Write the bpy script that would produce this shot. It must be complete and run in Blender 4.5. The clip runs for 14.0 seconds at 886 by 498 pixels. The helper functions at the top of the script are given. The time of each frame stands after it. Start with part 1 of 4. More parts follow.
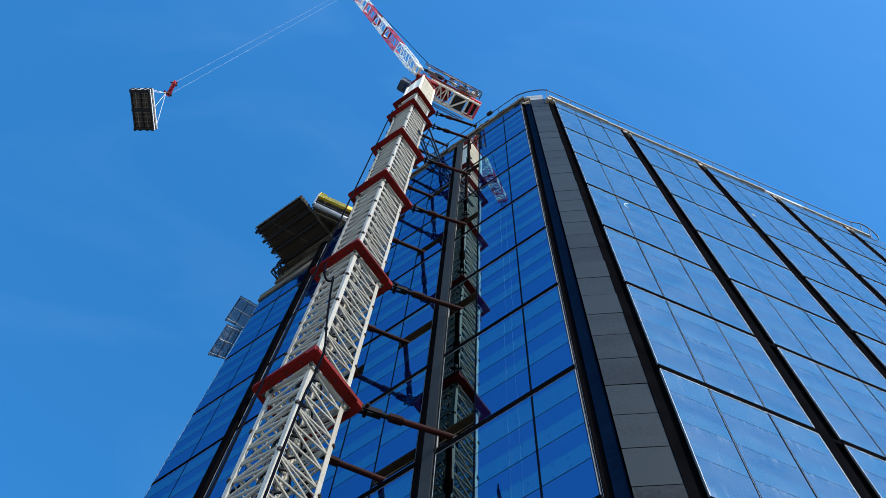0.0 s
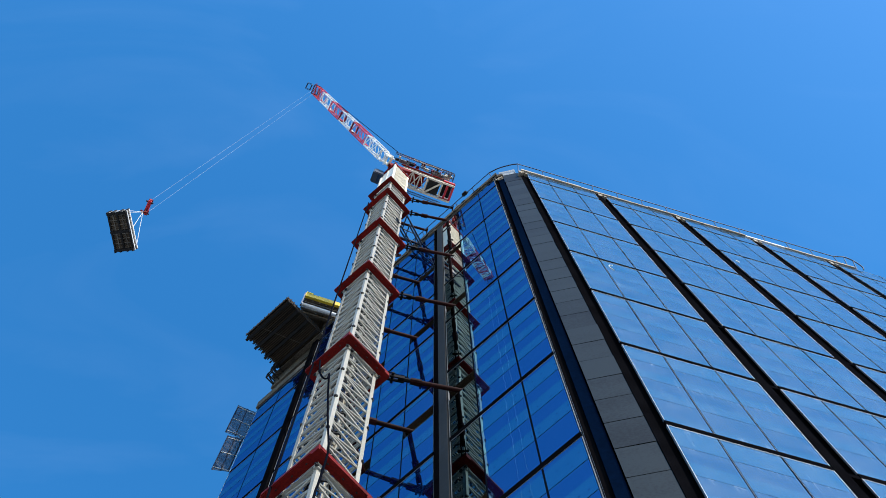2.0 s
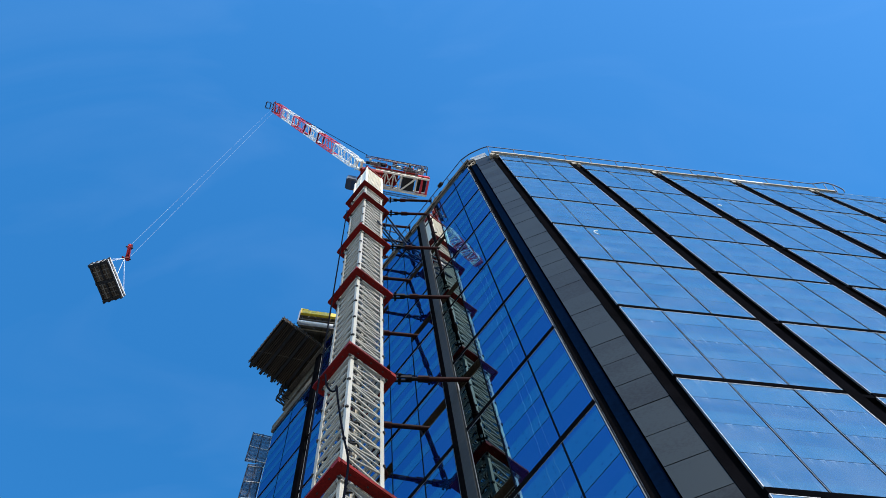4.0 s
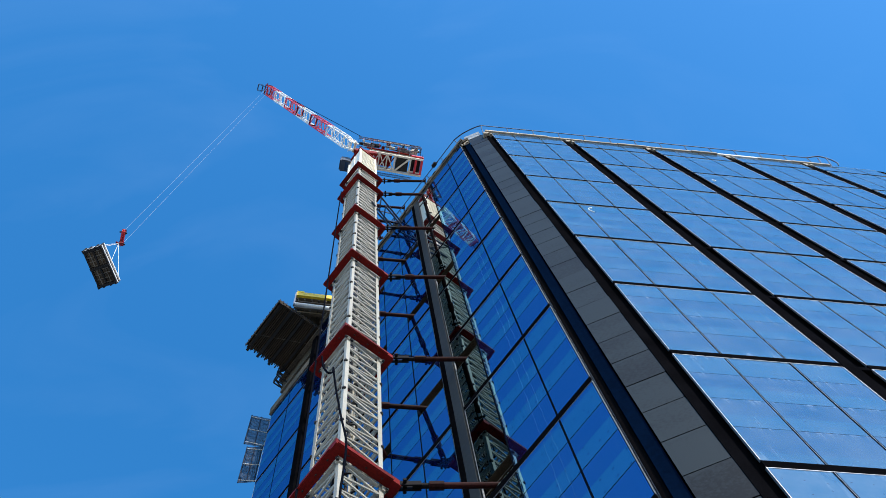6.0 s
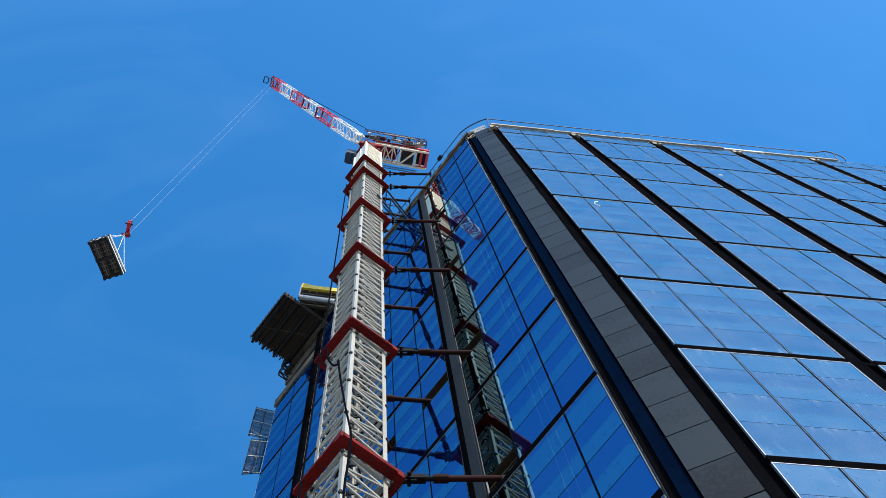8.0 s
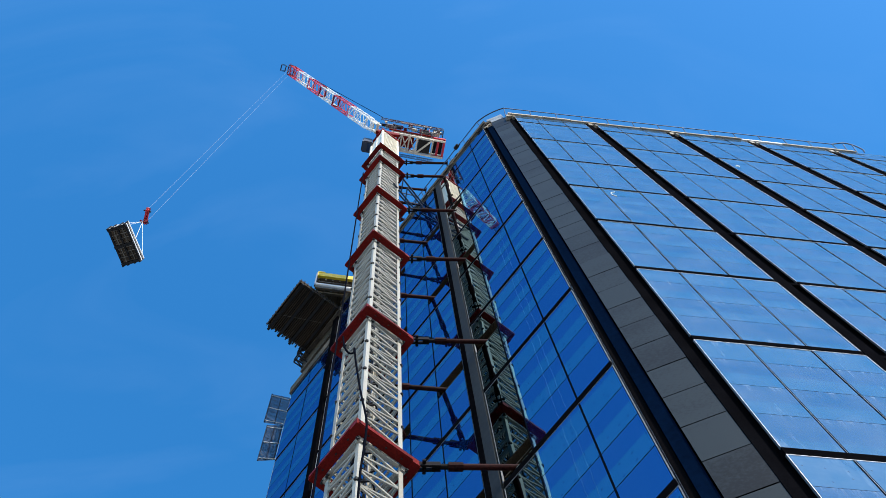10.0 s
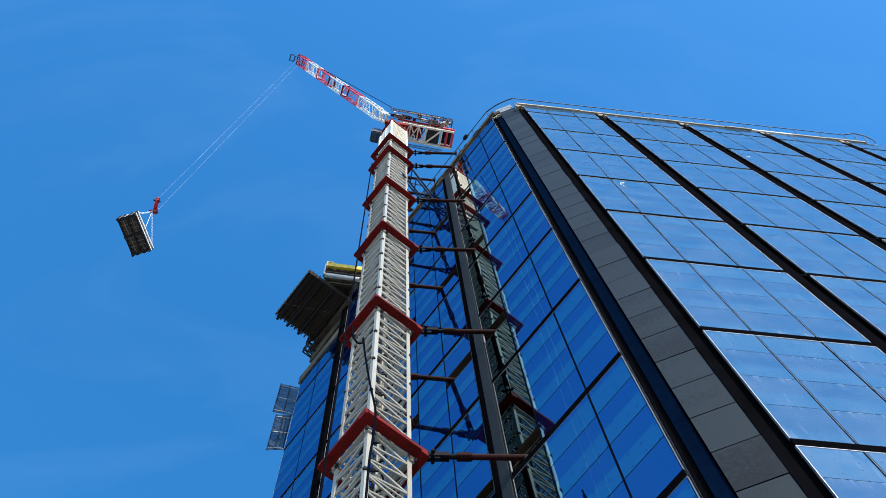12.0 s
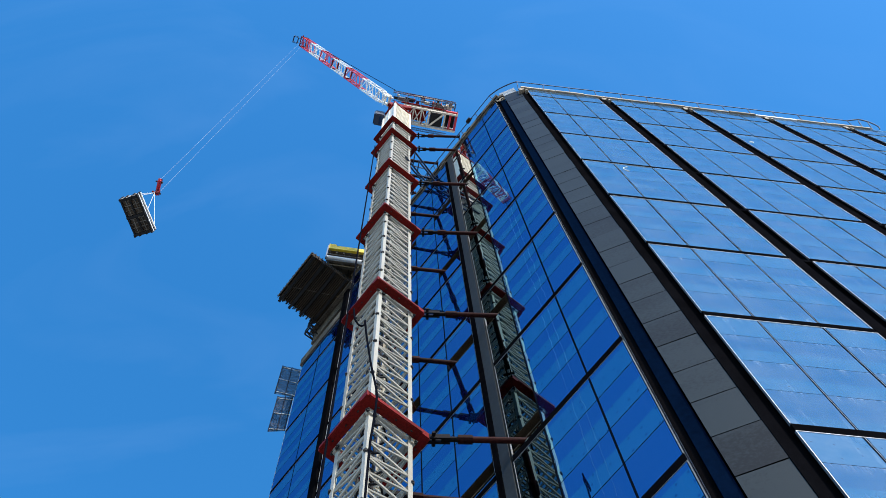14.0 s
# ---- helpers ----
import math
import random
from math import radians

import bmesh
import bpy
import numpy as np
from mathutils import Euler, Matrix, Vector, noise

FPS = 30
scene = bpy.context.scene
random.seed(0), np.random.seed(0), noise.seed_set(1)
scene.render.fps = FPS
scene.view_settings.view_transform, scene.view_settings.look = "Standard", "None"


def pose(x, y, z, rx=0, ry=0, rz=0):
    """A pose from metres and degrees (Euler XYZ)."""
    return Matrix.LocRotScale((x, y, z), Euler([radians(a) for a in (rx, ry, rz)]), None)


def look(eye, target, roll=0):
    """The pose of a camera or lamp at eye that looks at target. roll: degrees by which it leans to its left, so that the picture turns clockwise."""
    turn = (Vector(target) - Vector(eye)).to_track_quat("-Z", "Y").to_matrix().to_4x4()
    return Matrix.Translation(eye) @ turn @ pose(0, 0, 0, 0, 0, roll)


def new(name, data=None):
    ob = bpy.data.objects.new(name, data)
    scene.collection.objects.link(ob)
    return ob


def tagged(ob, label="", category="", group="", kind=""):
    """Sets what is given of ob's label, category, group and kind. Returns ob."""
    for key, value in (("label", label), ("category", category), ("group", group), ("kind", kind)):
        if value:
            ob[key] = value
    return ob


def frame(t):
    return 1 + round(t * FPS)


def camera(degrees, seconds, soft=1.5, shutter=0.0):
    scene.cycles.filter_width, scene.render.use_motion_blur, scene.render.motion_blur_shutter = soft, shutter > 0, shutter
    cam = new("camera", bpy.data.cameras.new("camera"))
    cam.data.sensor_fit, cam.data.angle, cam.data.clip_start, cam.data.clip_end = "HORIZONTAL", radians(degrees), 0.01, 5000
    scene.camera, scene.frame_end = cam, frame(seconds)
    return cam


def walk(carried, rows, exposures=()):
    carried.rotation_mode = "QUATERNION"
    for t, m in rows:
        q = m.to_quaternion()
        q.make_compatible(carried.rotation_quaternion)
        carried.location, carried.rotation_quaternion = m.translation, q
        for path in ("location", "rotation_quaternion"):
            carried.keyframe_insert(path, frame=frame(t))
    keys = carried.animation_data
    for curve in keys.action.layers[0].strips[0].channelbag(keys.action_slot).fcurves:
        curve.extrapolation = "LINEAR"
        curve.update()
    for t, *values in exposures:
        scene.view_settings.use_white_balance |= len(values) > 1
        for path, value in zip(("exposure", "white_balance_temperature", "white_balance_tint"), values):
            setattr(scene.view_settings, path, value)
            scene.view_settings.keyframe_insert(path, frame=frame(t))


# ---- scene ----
cam = camera(47.1, 14.0, soft=0.55)
EYE = 1.6
ROWS = [   # seconds, pitch, roll, yaw, and the sway of the hand
    (0.0, 72.095, -2.161, -16.77, -0.097, -0.036, -0.005),
    (0.5, 72.446, -1.492, -14.825, -0.086, -0.014, 0.039),
    (1.0, 74.425, -0.796, -13.162, -0.095, 0.002, 0.027),
    (1.5, 76.65, -0.002, -11.033, -0.089, -0.011, -0.019),
    (2.0, 76.74, 0.43, -10.188, -0.088, -0.009, -0.067),
    (2.5, 76.758, 1.231, -8.046, -0.053, -0.013, -0.053),
    (3.0, 76.825, 2.434, -3.754, -0.04, -0.021, -0.059),
    (5.5, 75.887, 3.76, 0.076, -0.001, -0.021, -0.039),
    (6.0, 75.582, 3.893, 0.107, 0.003, -0.003, -0.017),
    (6.5, 75.217, 3.98, -0.016, -0.012, -0.01, -0.019),
    (7.0, 75.185, 3.927, 0.0, -0.0, 0.0, 0.0),
    (7.5, 75.178, 3.762, 0.019, -0.008, -0.008, -0.008),
    (8.0, 75.191, 3.542, -0.127, -0.012, 0.012, 0.008),
    (10.5, 74.4, 2.481, -0.325, -0.06, -0.028, -0.08),
    (11.0, 74.304, 2.403, -0.307, -0.064, -0.028, -0.083),
    (11.5, 74.146, 2.206, -0.366, -0.039, -0.009, -0.057),
    (12.0, 74.015, 2.102, -0.307, -0.062, -0.016, -0.058),
    (12.5, 73.988, 1.844, -0.467, -0.036, -0.022, -0.08),
    (13.0, 73.745, 1.799, -0.565, -0.046, -0.015, -0.064),
    (13.5, 73.47, 1.802, -0.601, -0.038, -0.009, -0.053),
    (14.0, 73.074, 1.853, -0.671, -0.056, -0.001, -0.047),
]
walk(cam, [(t, pose(x, y, EYE + z, 90 + pitch, roll, yaw)) for t, pitch, roll, yaw, x, y, z in ROWS],
     exposures=[(0.0, 1.09), (3.0, 1.09), (6.0, 1.12), (8.0, 1.13), (11.0, 1.15), (14.0, 1.19)])

# ---- light ----
SUN_AZ, SUN_EL = radians(-64), radians(36)   # direction to the sun, from +x
world = bpy.data.worlds.new("world")
scene.world = world
world.use_nodes = True
wn = world.node_tree
wn.nodes.clear()
sky = wn.nodes.new("ShaderNodeTexSky")
sky.sky_type, sky.sun_disc = "NISHITA", False
sky.sun_elevation, sky.sun_rotation = SUN_EL, math.pi / 2 - SUN_AZ
sky.air_density, sky.dust_density, sky.ozone_density, sky.altitude = 1.0, 0.5, 2.2, 100
hue = wn.nodes.new("ShaderNodeHueSaturation")
hue.inputs["Saturation"].default_value = 1.36
hue.inputs["Hue"].default_value = 0.4975
bg = wn.nodes.new("ShaderNodeBackground")
bg.inputs["Strength"].default_value = 0.15
out = wn.nodes.new("ShaderNodeOutputWorld")
wn.links.new(sky.outputs[0], hue.inputs["Color"])
# faint high wisps
wco, wmap, wisp, wr, wmix = (wn.nodes.new("ShaderNode" + k) for k in ("TexCoord", "Mapping", "TexNoise", "MapRange", "Mix"))
wmap.inputs["Scale"].default_value = (2.0, 5.0, 1.2)
wisp.inputs["Scale"].default_value, wisp.inputs["Detail"].default_value, wisp.inputs["Distortion"].default_value = 1.6, 7, 0.8
wr.inputs["From Min"].default_value, wr.inputs["From Max"].default_value, wr.inputs["To Max"].default_value = 0.5, 0.85, 0.04
wmix.data_type = "RGBA"
wmix.inputs[7].default_value = (3.2, 4.2, 5.6, 1)
wn.links.new(wco.outputs["Generated"], wmap.inputs["Vector"])
wn.links.new(wmap.outputs[0], wisp.inputs["Vector"])
wn.links.new(wisp.outputs["Fac"], wr.inputs["Value"])
wn.links.new(wr.outputs[0], wmix.inputs[0])
wn.links.new(hue.outputs[0], wmix.inputs[6])
wn.links.new(wmix.outputs[2], bg.inputs[0])
wn.links.new(bg.outputs[0], out.inputs[0])
sun = new("sun", bpy.data.lights.new("sun", "SUN"))
sun.data.energy, sun.data.angle, sun.data.color = 2.4, radians(0.5), (1.0, 0.94, 0.84)
sun.matrix_world = look((math.cos(SUN_EL) * math.cos(SUN_AZ), math.cos(SUN_EL) * math.sin(SUN_AZ), math.sin(SUN_EL)), (0, 0, 0))


# ---- materials ----
def material(name, colour, rough=0.6, metal=0.0, vary=0.12, scale=3.0, bump=0.0, stain=None, spec=0.5, tone=0.3, stretch=(1, 1, 1)):
    """Painted, metal or stone surface with fine grain and larger stains."""
    m = bpy.data.materials.new(name)
    m.use_nodes = True
    n, l = m.node_tree.nodes, m.node_tree.links
    b = n["Principled BSDF"]
    b.inputs["Roughness"].default_value, b.inputs["Metallic"].default_value = rough, metal
    b.inputs["Specular IOR Level"].default_value = spec
    co = n.new("ShaderNodeTexCoord")
    info = n.new("ShaderNodeObjectInfo")
    big, fine = n.new("ShaderNodeTexNoise"), n.new("ShaderNodeTexNoise")
    big.inputs["Scale"].default_value, big.inputs["Detail"].default_value = scale * 0.3, 6
    fine.inputs["Scale"].default_value, fine.inputs["Detail"].default_value = scale * 9, 3
    pull = n.new("ShaderNodeMapping")
    pull.inputs["Scale"].default_value = stretch
    shift = n.new("ShaderNodeVectorMath"); shift.operation = "SCALE"
    shift.inputs[0].default_value = (17.0, 31.0, 23.0)
    l.new(info.outputs["Random"], shift.inputs["Scale"])
    l.new(shift.outputs[0], pull.inputs["Location"])
    l.new(co.outputs["Object"], pull.inputs["Vector"])
    l.new(pull.outputs[0], big.inputs["Vector"])
    l.new(co.outputs["Object"], fine.inputs["Vector"])
    add = n.new("ShaderNodeMath"); add.operation = "ADD"
    l.new(big.outputs["Fac"], add.inputs[0])
    l.new(fine.outputs["Fac"], add.inputs[1])
    add2 = n.new("ShaderNodeMath"); add2.operation = "MULTIPLY_ADD"
    l.new(info.outputs["Random"], add2.inputs[0])
    add2.inputs[1].default_value = tone
    l.new(add.outputs[0], add2.inputs[2])
    ramp = n.new("ShaderNodeValToRGB")
    dark = stain or [c * (1 - 2.2 * vary) for c in colour]
    ramp.color_ramp.elements[0].position, ramp.color_ramp.elements[1].position = 0.55, 0.85
    half = n.new("ShaderNodeMath"); half.operation = "MULTIPLY"
    half.inputs[1].default_value = 0.6
    l.new(add2.outputs[0], half.inputs[0])
    ramp.color_ramp.elements[0].color = (*dark, 1)
    ramp.color_ramp.elements[1].color = (*[min(1, c * (1 + 0.6 * vary)) for c in colour], 1)
    l.new(half.outputs[0], ramp.inputs[0])
    l.new(ramp.outputs[0], b.inputs["Base Color"])
    if bump:
        bp = n.new("ShaderNodeBump")
        bp.inputs["Strength"].default_value, bp.inputs["Distance"].default_value = bump, 0.01
        l.new(fine.outputs["Fac"], bp.inputs["Height"])
        l.new(bp.outputs[0], b.inputs["Normal"])
    return m


def glass_material(name, tint, bands, ior, wave, streak, coat, pads=0.0, drips=(), haze=0.0, metal=0.0, coat_light=None):
    """Coated facade glass: a dark blue body, sharp gloss, level bands of lighter and deeper tint, dry rain marks."""
    m = bpy.data.materials.new(name)
    m.use_nodes = True
    n, l = m.node_tree.nodes, m.node_tree.links
    b = n["Principled BSDF"]
    b.inputs["IOR"].default_value, b.inputs["Roughness"].default_value = ior, 0.015
    b.inputs["Specular Tint"].default_value = (*coat, 1)
    b.inputs["Metallic"].default_value = metal
    co = n.new("ShaderNodeTexCoord")
    info = n.new("ShaderNodeObjectInfo")
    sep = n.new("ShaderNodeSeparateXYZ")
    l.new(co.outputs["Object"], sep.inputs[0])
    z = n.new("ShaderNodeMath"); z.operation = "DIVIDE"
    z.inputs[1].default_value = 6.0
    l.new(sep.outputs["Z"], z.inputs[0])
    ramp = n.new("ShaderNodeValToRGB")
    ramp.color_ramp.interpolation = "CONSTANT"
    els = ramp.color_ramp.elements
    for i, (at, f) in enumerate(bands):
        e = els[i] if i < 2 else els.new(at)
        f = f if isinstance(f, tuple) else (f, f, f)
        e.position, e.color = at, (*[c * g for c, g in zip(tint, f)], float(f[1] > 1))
    # the bands shift a little from pane to pane
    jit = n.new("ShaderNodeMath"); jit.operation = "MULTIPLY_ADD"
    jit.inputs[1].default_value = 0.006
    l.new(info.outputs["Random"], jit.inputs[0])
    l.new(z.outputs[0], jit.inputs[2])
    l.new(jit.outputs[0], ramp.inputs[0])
    dirt = n.new("ShaderNodeTexNoise")
    dirt.inputs["Scale"].default_value, dirt.inputs["Detail"].default_value = 1.2, 8
    mp = n.new("ShaderNodeMapping")
    mp.inputs["Scale"].default_value = (4.0, 4.0, 0.5)
    off = n.new("ShaderNodeVectorMath"); off.operation = "ADD"
    big = n.new("ShaderNodeVectorMath"); big.operation = "SCALE"
    big.inputs["Scale"].default_value = 37.0
    l.new(info.outputs["Random"], big.inputs[0])
    l.new(co.outputs["Object"], off.inputs[0])
    l.new(big.outputs[0], off.inputs[1])
    l.new(off.outputs[0], mp.inputs["Vector"])
    l.new(mp.outputs[0], dirt.inputs["Vector"])
    dr = n.new("ShaderNodeValToRGB")
    dr.color_ramp.elements[0].position, dr.color_ramp.elements[1].position = 0.62, 0.85
    dr.color_ramp.elements[0].color, dr.color_ramp.elements[1].color = (0, 0, 0, 1), (streak, streak, streak, 1)
    # dirt gathers under the head and on the foot of each pane
    foot = n.new("ShaderNodeMapRange")
    foot.inputs["From Min"].default_value, foot.inputs["From Max"].default_value = 0.90, 0.97
    foot.inputs["To Max"].default_value = 0.14
    l.new(z.outputs[0], foot.inputs["Value"])
    foot2 = n.new("ShaderNodeMapRange")
    foot2.inputs["From Min"].default_value, foot2.inputs["From Max"].default_value = 0.05, 0.0
    foot2.inputs["To Max"].default_value = 0.12
    l.new(z.outputs[0], foot2.inputs["Value"])
    s1 = n.new("ShaderNodeMath"); s1.operation = "ADD"
    s2 = n.new("ShaderNodeMath"); s2.operation = "ADD"
    l.new(dirt.outputs["Fac"], s1.inputs[0])
    l.new(foot.outputs[0], s1.inputs[1])
    l.new(s1.outputs[0], s2.inputs[0])
    l.new(foot2.outputs[0], s2.inputs[1])
    l.new(s2.outputs[0], dr.inputs[0])
    mix = n.new("ShaderNodeMix"); mix.data_type = "RGBA"
    l.new(dr.outputs[0], mix.inputs[0])
    # suction-pad marks and fixings in rows
    dots = n.new("ShaderNodeTexVoronoi")
    dots.voronoi_dimensions = "2D"
    dots.inputs["Scale"].default_value, dots.inputs["Randomness"].default_value = 2.3, 0.55
    flat = n.new("ShaderNodeCombineXYZ")
    sep2 = n.new("ShaderNodeSeparateXYZ")
    l.new(off.outputs[0], sep2.inputs[0])
    l.new(sep2.outputs["X"], flat.inputs["X"])
    l.new(sep2.outputs["Z"], flat.inputs["Y"])
    l.new(flat.outputs[0], dots.inputs["Vector"])
    lt0 = n.new("ShaderNodeMath"); lt0.operation = "LESS_THAN"
    lt0.inputs[1].default_value = pads
    l.new(dots.outputs["Distance"], lt0.inputs[0])
    lt = n.new("ShaderNodeMath"); lt.operation = "MULTIPLY"
    l.new(lt0.outputs[0], lt.inputs[0])
    l.new(ramp.outputs["Alpha"], lt.inputs[1])
    dk = n.new("ShaderNodeMix"); dk.data_type = "RGBA"
    l.new(lt.outputs[0], dk.inputs[0])
    l.new(ramp.outputs[0], dk.inputs[6])
    dk.inputs[7].default_value = (*[c * 0.35 for c in tint], 1)
    if coat_light:
        # the coating differs from sheet to sheet, and pad marks dull it
        ct, cd = (n.new("ShaderNodeMix") for _ in range(2))
        ct.data_type = cd.data_type = "RGBA"
        l.new(ramp.outputs["Alpha"], ct.inputs[0])
        ct.inputs[6].default_value, ct.inputs[7].default_value = (*coat, 1), (*coat_light, 1)
        l.new(lt.outputs[0], cd.inputs[0])
        l.new(ct.outputs[2], cd.inputs[6])
        cd.inputs[7].default_value = (*[c * 0.7 for c in coat], 1)
        l.new(cd.outputs[2], b.inputs["Specular Tint"])
    # a thin uneven pale grey film over the whole pane
    film_n = n.new("ShaderNodeTexNoise")
    film_n.inputs["Scale"].default_value, film_n.inputs["Detail"].default_value, film_n.inputs["Roughness"].default_value = 0.9, 7, 0.62
    l.new(off.outputs[0], film_n.inputs["Vector"])
    film_r = n.new("ShaderNodeMapRange")
    film_r.inputs["From Min"].default_value, film_r.inputs["From Max"].default_value, film_r.inputs["To Max"].default_value = 0.36, 0.72, haze
    l.new(film_n.outputs["Fac"], film_r.inputs["Value"])
    fm = n.new("ShaderNodeMix"); fm.data_type = "RGBA"
    l.new(film_r.outputs[0], fm.inputs[0])
    l.new(dk.outputs[2], fm.inputs[6])
    fm.inputs[7].default_value = (0.24, 0.27, 0.30, 1)
    l.new(fm.outputs[2], mix.inputs[6])
    mix.inputs[7].default_value = (0.42, 0.46, 0.5, 1)
    last = mix
    if drips:
        # short runs below the sheet joints
        dm = n.new("ShaderNodeValToRGB")
        de = dm.color_ramp.elements
        de[0].position, de[0].color = 0.0, (0, 0, 0, 1)
        de[1].position, de[1].color = 1.0, (0, 0, 0, 1)
        for q in drips:
            for at, v in ((q - 0.075, 0.0), (q - 0.012, 0.35), (q - 0.002, 1.0), (q + 0.004, 0.0)):
                e = de.new(at)
                e.color = (v, v, v, 1)
        l.new(z.outputs[0], dm.inputs[0])
        run = n.new("ShaderNodeTexNoise")
        run.inputs["Scale"].default_value, run.inputs["Detail"].default_value = 1.0, 4
        rmap = n.new("ShaderNodeMapping")
        rmap.inputs["Scale"].default_value = (9.0, 9.0, 0.8)
        l.new(off.outputs[0], rmap.inputs["Vector"])
        l.new(rmap.outputs[0], run.inputs["Vector"])
        rr = n.new("ShaderNodeMapRange")
        rr.inputs["From Min"].default_value, rr.inputs["From Max"].default_value, rr.inputs["To Max"].default_value = 0.5, 0.8, 0.45
        l.new(run.outputs["Fac"], rr.inputs["Value"])
        mul = n.new("ShaderNodeMath"); mul.operation = "MULTIPLY"
        l.new(rr.outputs[0], mul.inputs[0])
        l.new(dm.outputs[0], mul.inputs[1])
        last = n.new("ShaderNodeMix"); last.data_type = "RGBA"
        l.new(mul.outputs[0], last.inputs[0])
        l.new(mix.outputs[2], last.inputs[6])
        last.inputs[7].default_value = (0.5, 0.53, 0.56, 1)
    l.new(last.outputs[2], b.inputs["Base Color"])
    wv = n.new("ShaderNodeTexNoise")
    wv.inputs["Scale"].default_value, wv.inputs["Detail"].default_value = 0.9, 1
    l.new(off.outputs[0], wv.inputs["Vector"])
    bp = n.new("ShaderNodeBump")
    bp.inputs["Strength"].default_value, bp.inputs["Distance"].default_value = 1.0, wave
    l.new(wv.outputs["Fac"], bp.inputs["Height"])
    l.new(bp.outputs[0], b.inputs["Normal"])
    return m


# tint differs per front: the brighter or deeper sky it reflects is put in
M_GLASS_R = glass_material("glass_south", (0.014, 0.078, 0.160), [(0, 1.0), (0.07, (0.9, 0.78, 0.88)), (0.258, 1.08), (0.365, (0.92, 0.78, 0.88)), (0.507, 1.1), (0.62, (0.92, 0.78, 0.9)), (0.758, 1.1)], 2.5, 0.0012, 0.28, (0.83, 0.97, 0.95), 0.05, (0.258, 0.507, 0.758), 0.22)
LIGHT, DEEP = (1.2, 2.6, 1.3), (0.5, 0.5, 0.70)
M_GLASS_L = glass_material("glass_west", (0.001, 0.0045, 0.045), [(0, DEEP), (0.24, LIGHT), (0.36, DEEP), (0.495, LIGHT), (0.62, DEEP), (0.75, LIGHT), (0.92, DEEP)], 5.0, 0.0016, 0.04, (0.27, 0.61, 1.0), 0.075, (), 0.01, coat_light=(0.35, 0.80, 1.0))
M_GLASS_CLEAR = glass_material("glass_clear", (0.075, 0.096, 0.108), [(0, 0.9), (0.3, 1.0)], 1.75, 0.0028, 0.0, (0.72, 0.94, 1.0), metal=1.0)
# mirror strength raised so the mast head's reflection comes out bright
M_GLASS_TOP = glass_material("glass_top_mirror", (0.006, 0.012, 0.013), [(0, 0.8), (0.3, 1.0)], 12.0, 0.0022, 0.04, (1.0, 1.0, 0.97))
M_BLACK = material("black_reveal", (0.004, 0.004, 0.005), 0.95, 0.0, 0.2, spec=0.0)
M_NAVY = material("navy_sheet", (0.0014, 0.0056, 0.0175), 0.7, 0.0, 0.15, 1.0, spec=0.0)
M_GREY = material("grey_cladding", (0.0128, 0.0182, 0.0205), 0.55, 0.0, 0.34, 1.6, 0.02, spec=0.18, tone=0.6, stretch=(0.7, 1.0, 1.8))
M_FIN = material("dark_grey_fin", (0.028, 0.031, 0.032), 0.6, 0.0, 0.15, 0.6, spec=0.15)
M_FRAME = material("dark_mullion", (0.005, 0.007, 0.012), 0.9, 0.0, 0.1, spec=0.0)
M_TRIM = material("bare_aluminium", (0.50, 0.50, 0.50), 0.35, 0.9, 0.08)
M_CORE = material("raw_concrete_core", (0.10, 0.09, 0.08), 0.9, 0.0, 0.2)
M_LEDGE = material("pale_timber_ledge", (0.37, 0.31, 0.23), 0.8, 0, 0.25, 4)
M_CONCRETE = material("weathered_concrete", (0.34, 0.30, 0.25), 0.9, 0, 0.3, 2, 0.3)
M_UPSTAND = material("stained_concrete", (0.12, 0.10, 0.075), 0.9, 0, 0.35, 2, 0.3, spec=0.1)
M_RAIL = material("galvanised_rail", (0.03, 0.042, 0.075), 0.6, 0.2, 0.2)
# mast cream kept low: the shading within the lattice is in this colour
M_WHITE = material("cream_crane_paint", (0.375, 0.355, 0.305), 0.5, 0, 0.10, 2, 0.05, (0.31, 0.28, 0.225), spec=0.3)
# brighter cream: strong sun on the head is put into the colour
M_HEAD = material("cream_sheet_cladding", (0.88, 0.81, 0.67), 0.5, 0, 0.08, 2, 0.03)
M_SLOT = material("brown_slab_edge", (0.06, 0.045, 0.028), 0.9, 0, 0.3, 3, 0.3, spec=0.1)
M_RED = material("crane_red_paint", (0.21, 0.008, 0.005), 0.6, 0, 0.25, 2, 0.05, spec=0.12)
M_RUST = material("oxide_red_strut", (0.030, 0.0062, 0.0052), 0.65, 0, 0.3, 2, spec=0.08)
M_FORK = material("blackened_fork_steel", (0.010, 0.007, 0.007), 0.7, 0.0, 0.2, spec=0.1)
M_DARK = material("dark_oily_steel", (0.022, 0.021, 0.021), 0.7, 0.0, 0.2, spec=0.2)
M_STEEL = material("worn_steel", (0.30, 0.30, 0.30), 0.4, 0.8, 0.2)
M_WOOD = material("dirty_formwork_timber", (0.125, 0.088, 0.052), 0.85, 0, 0.35, 3, 0.3)
M_YELLOW = material("yellow_formwork_beam", (0.78, 0.52, 0.02), 0.5, 0, 0.1, 2)
M_MESH = material("grey_safety_screen", (0.05, 0.085, 0.15), 0.7, 0, 0.2, 2)
# ground stays out of view; pale so it throws light onto undersides
M_GROUND = material("pale_bounce_ground", (0.30, 0.29, 0.27), 0.95, 0, 0.2, 1, 0.4)
M_CABLE = material("black_rubber_cable", (0.005, 0.006, 0.010), 0.8, 0, 0.1, spec=0.0)
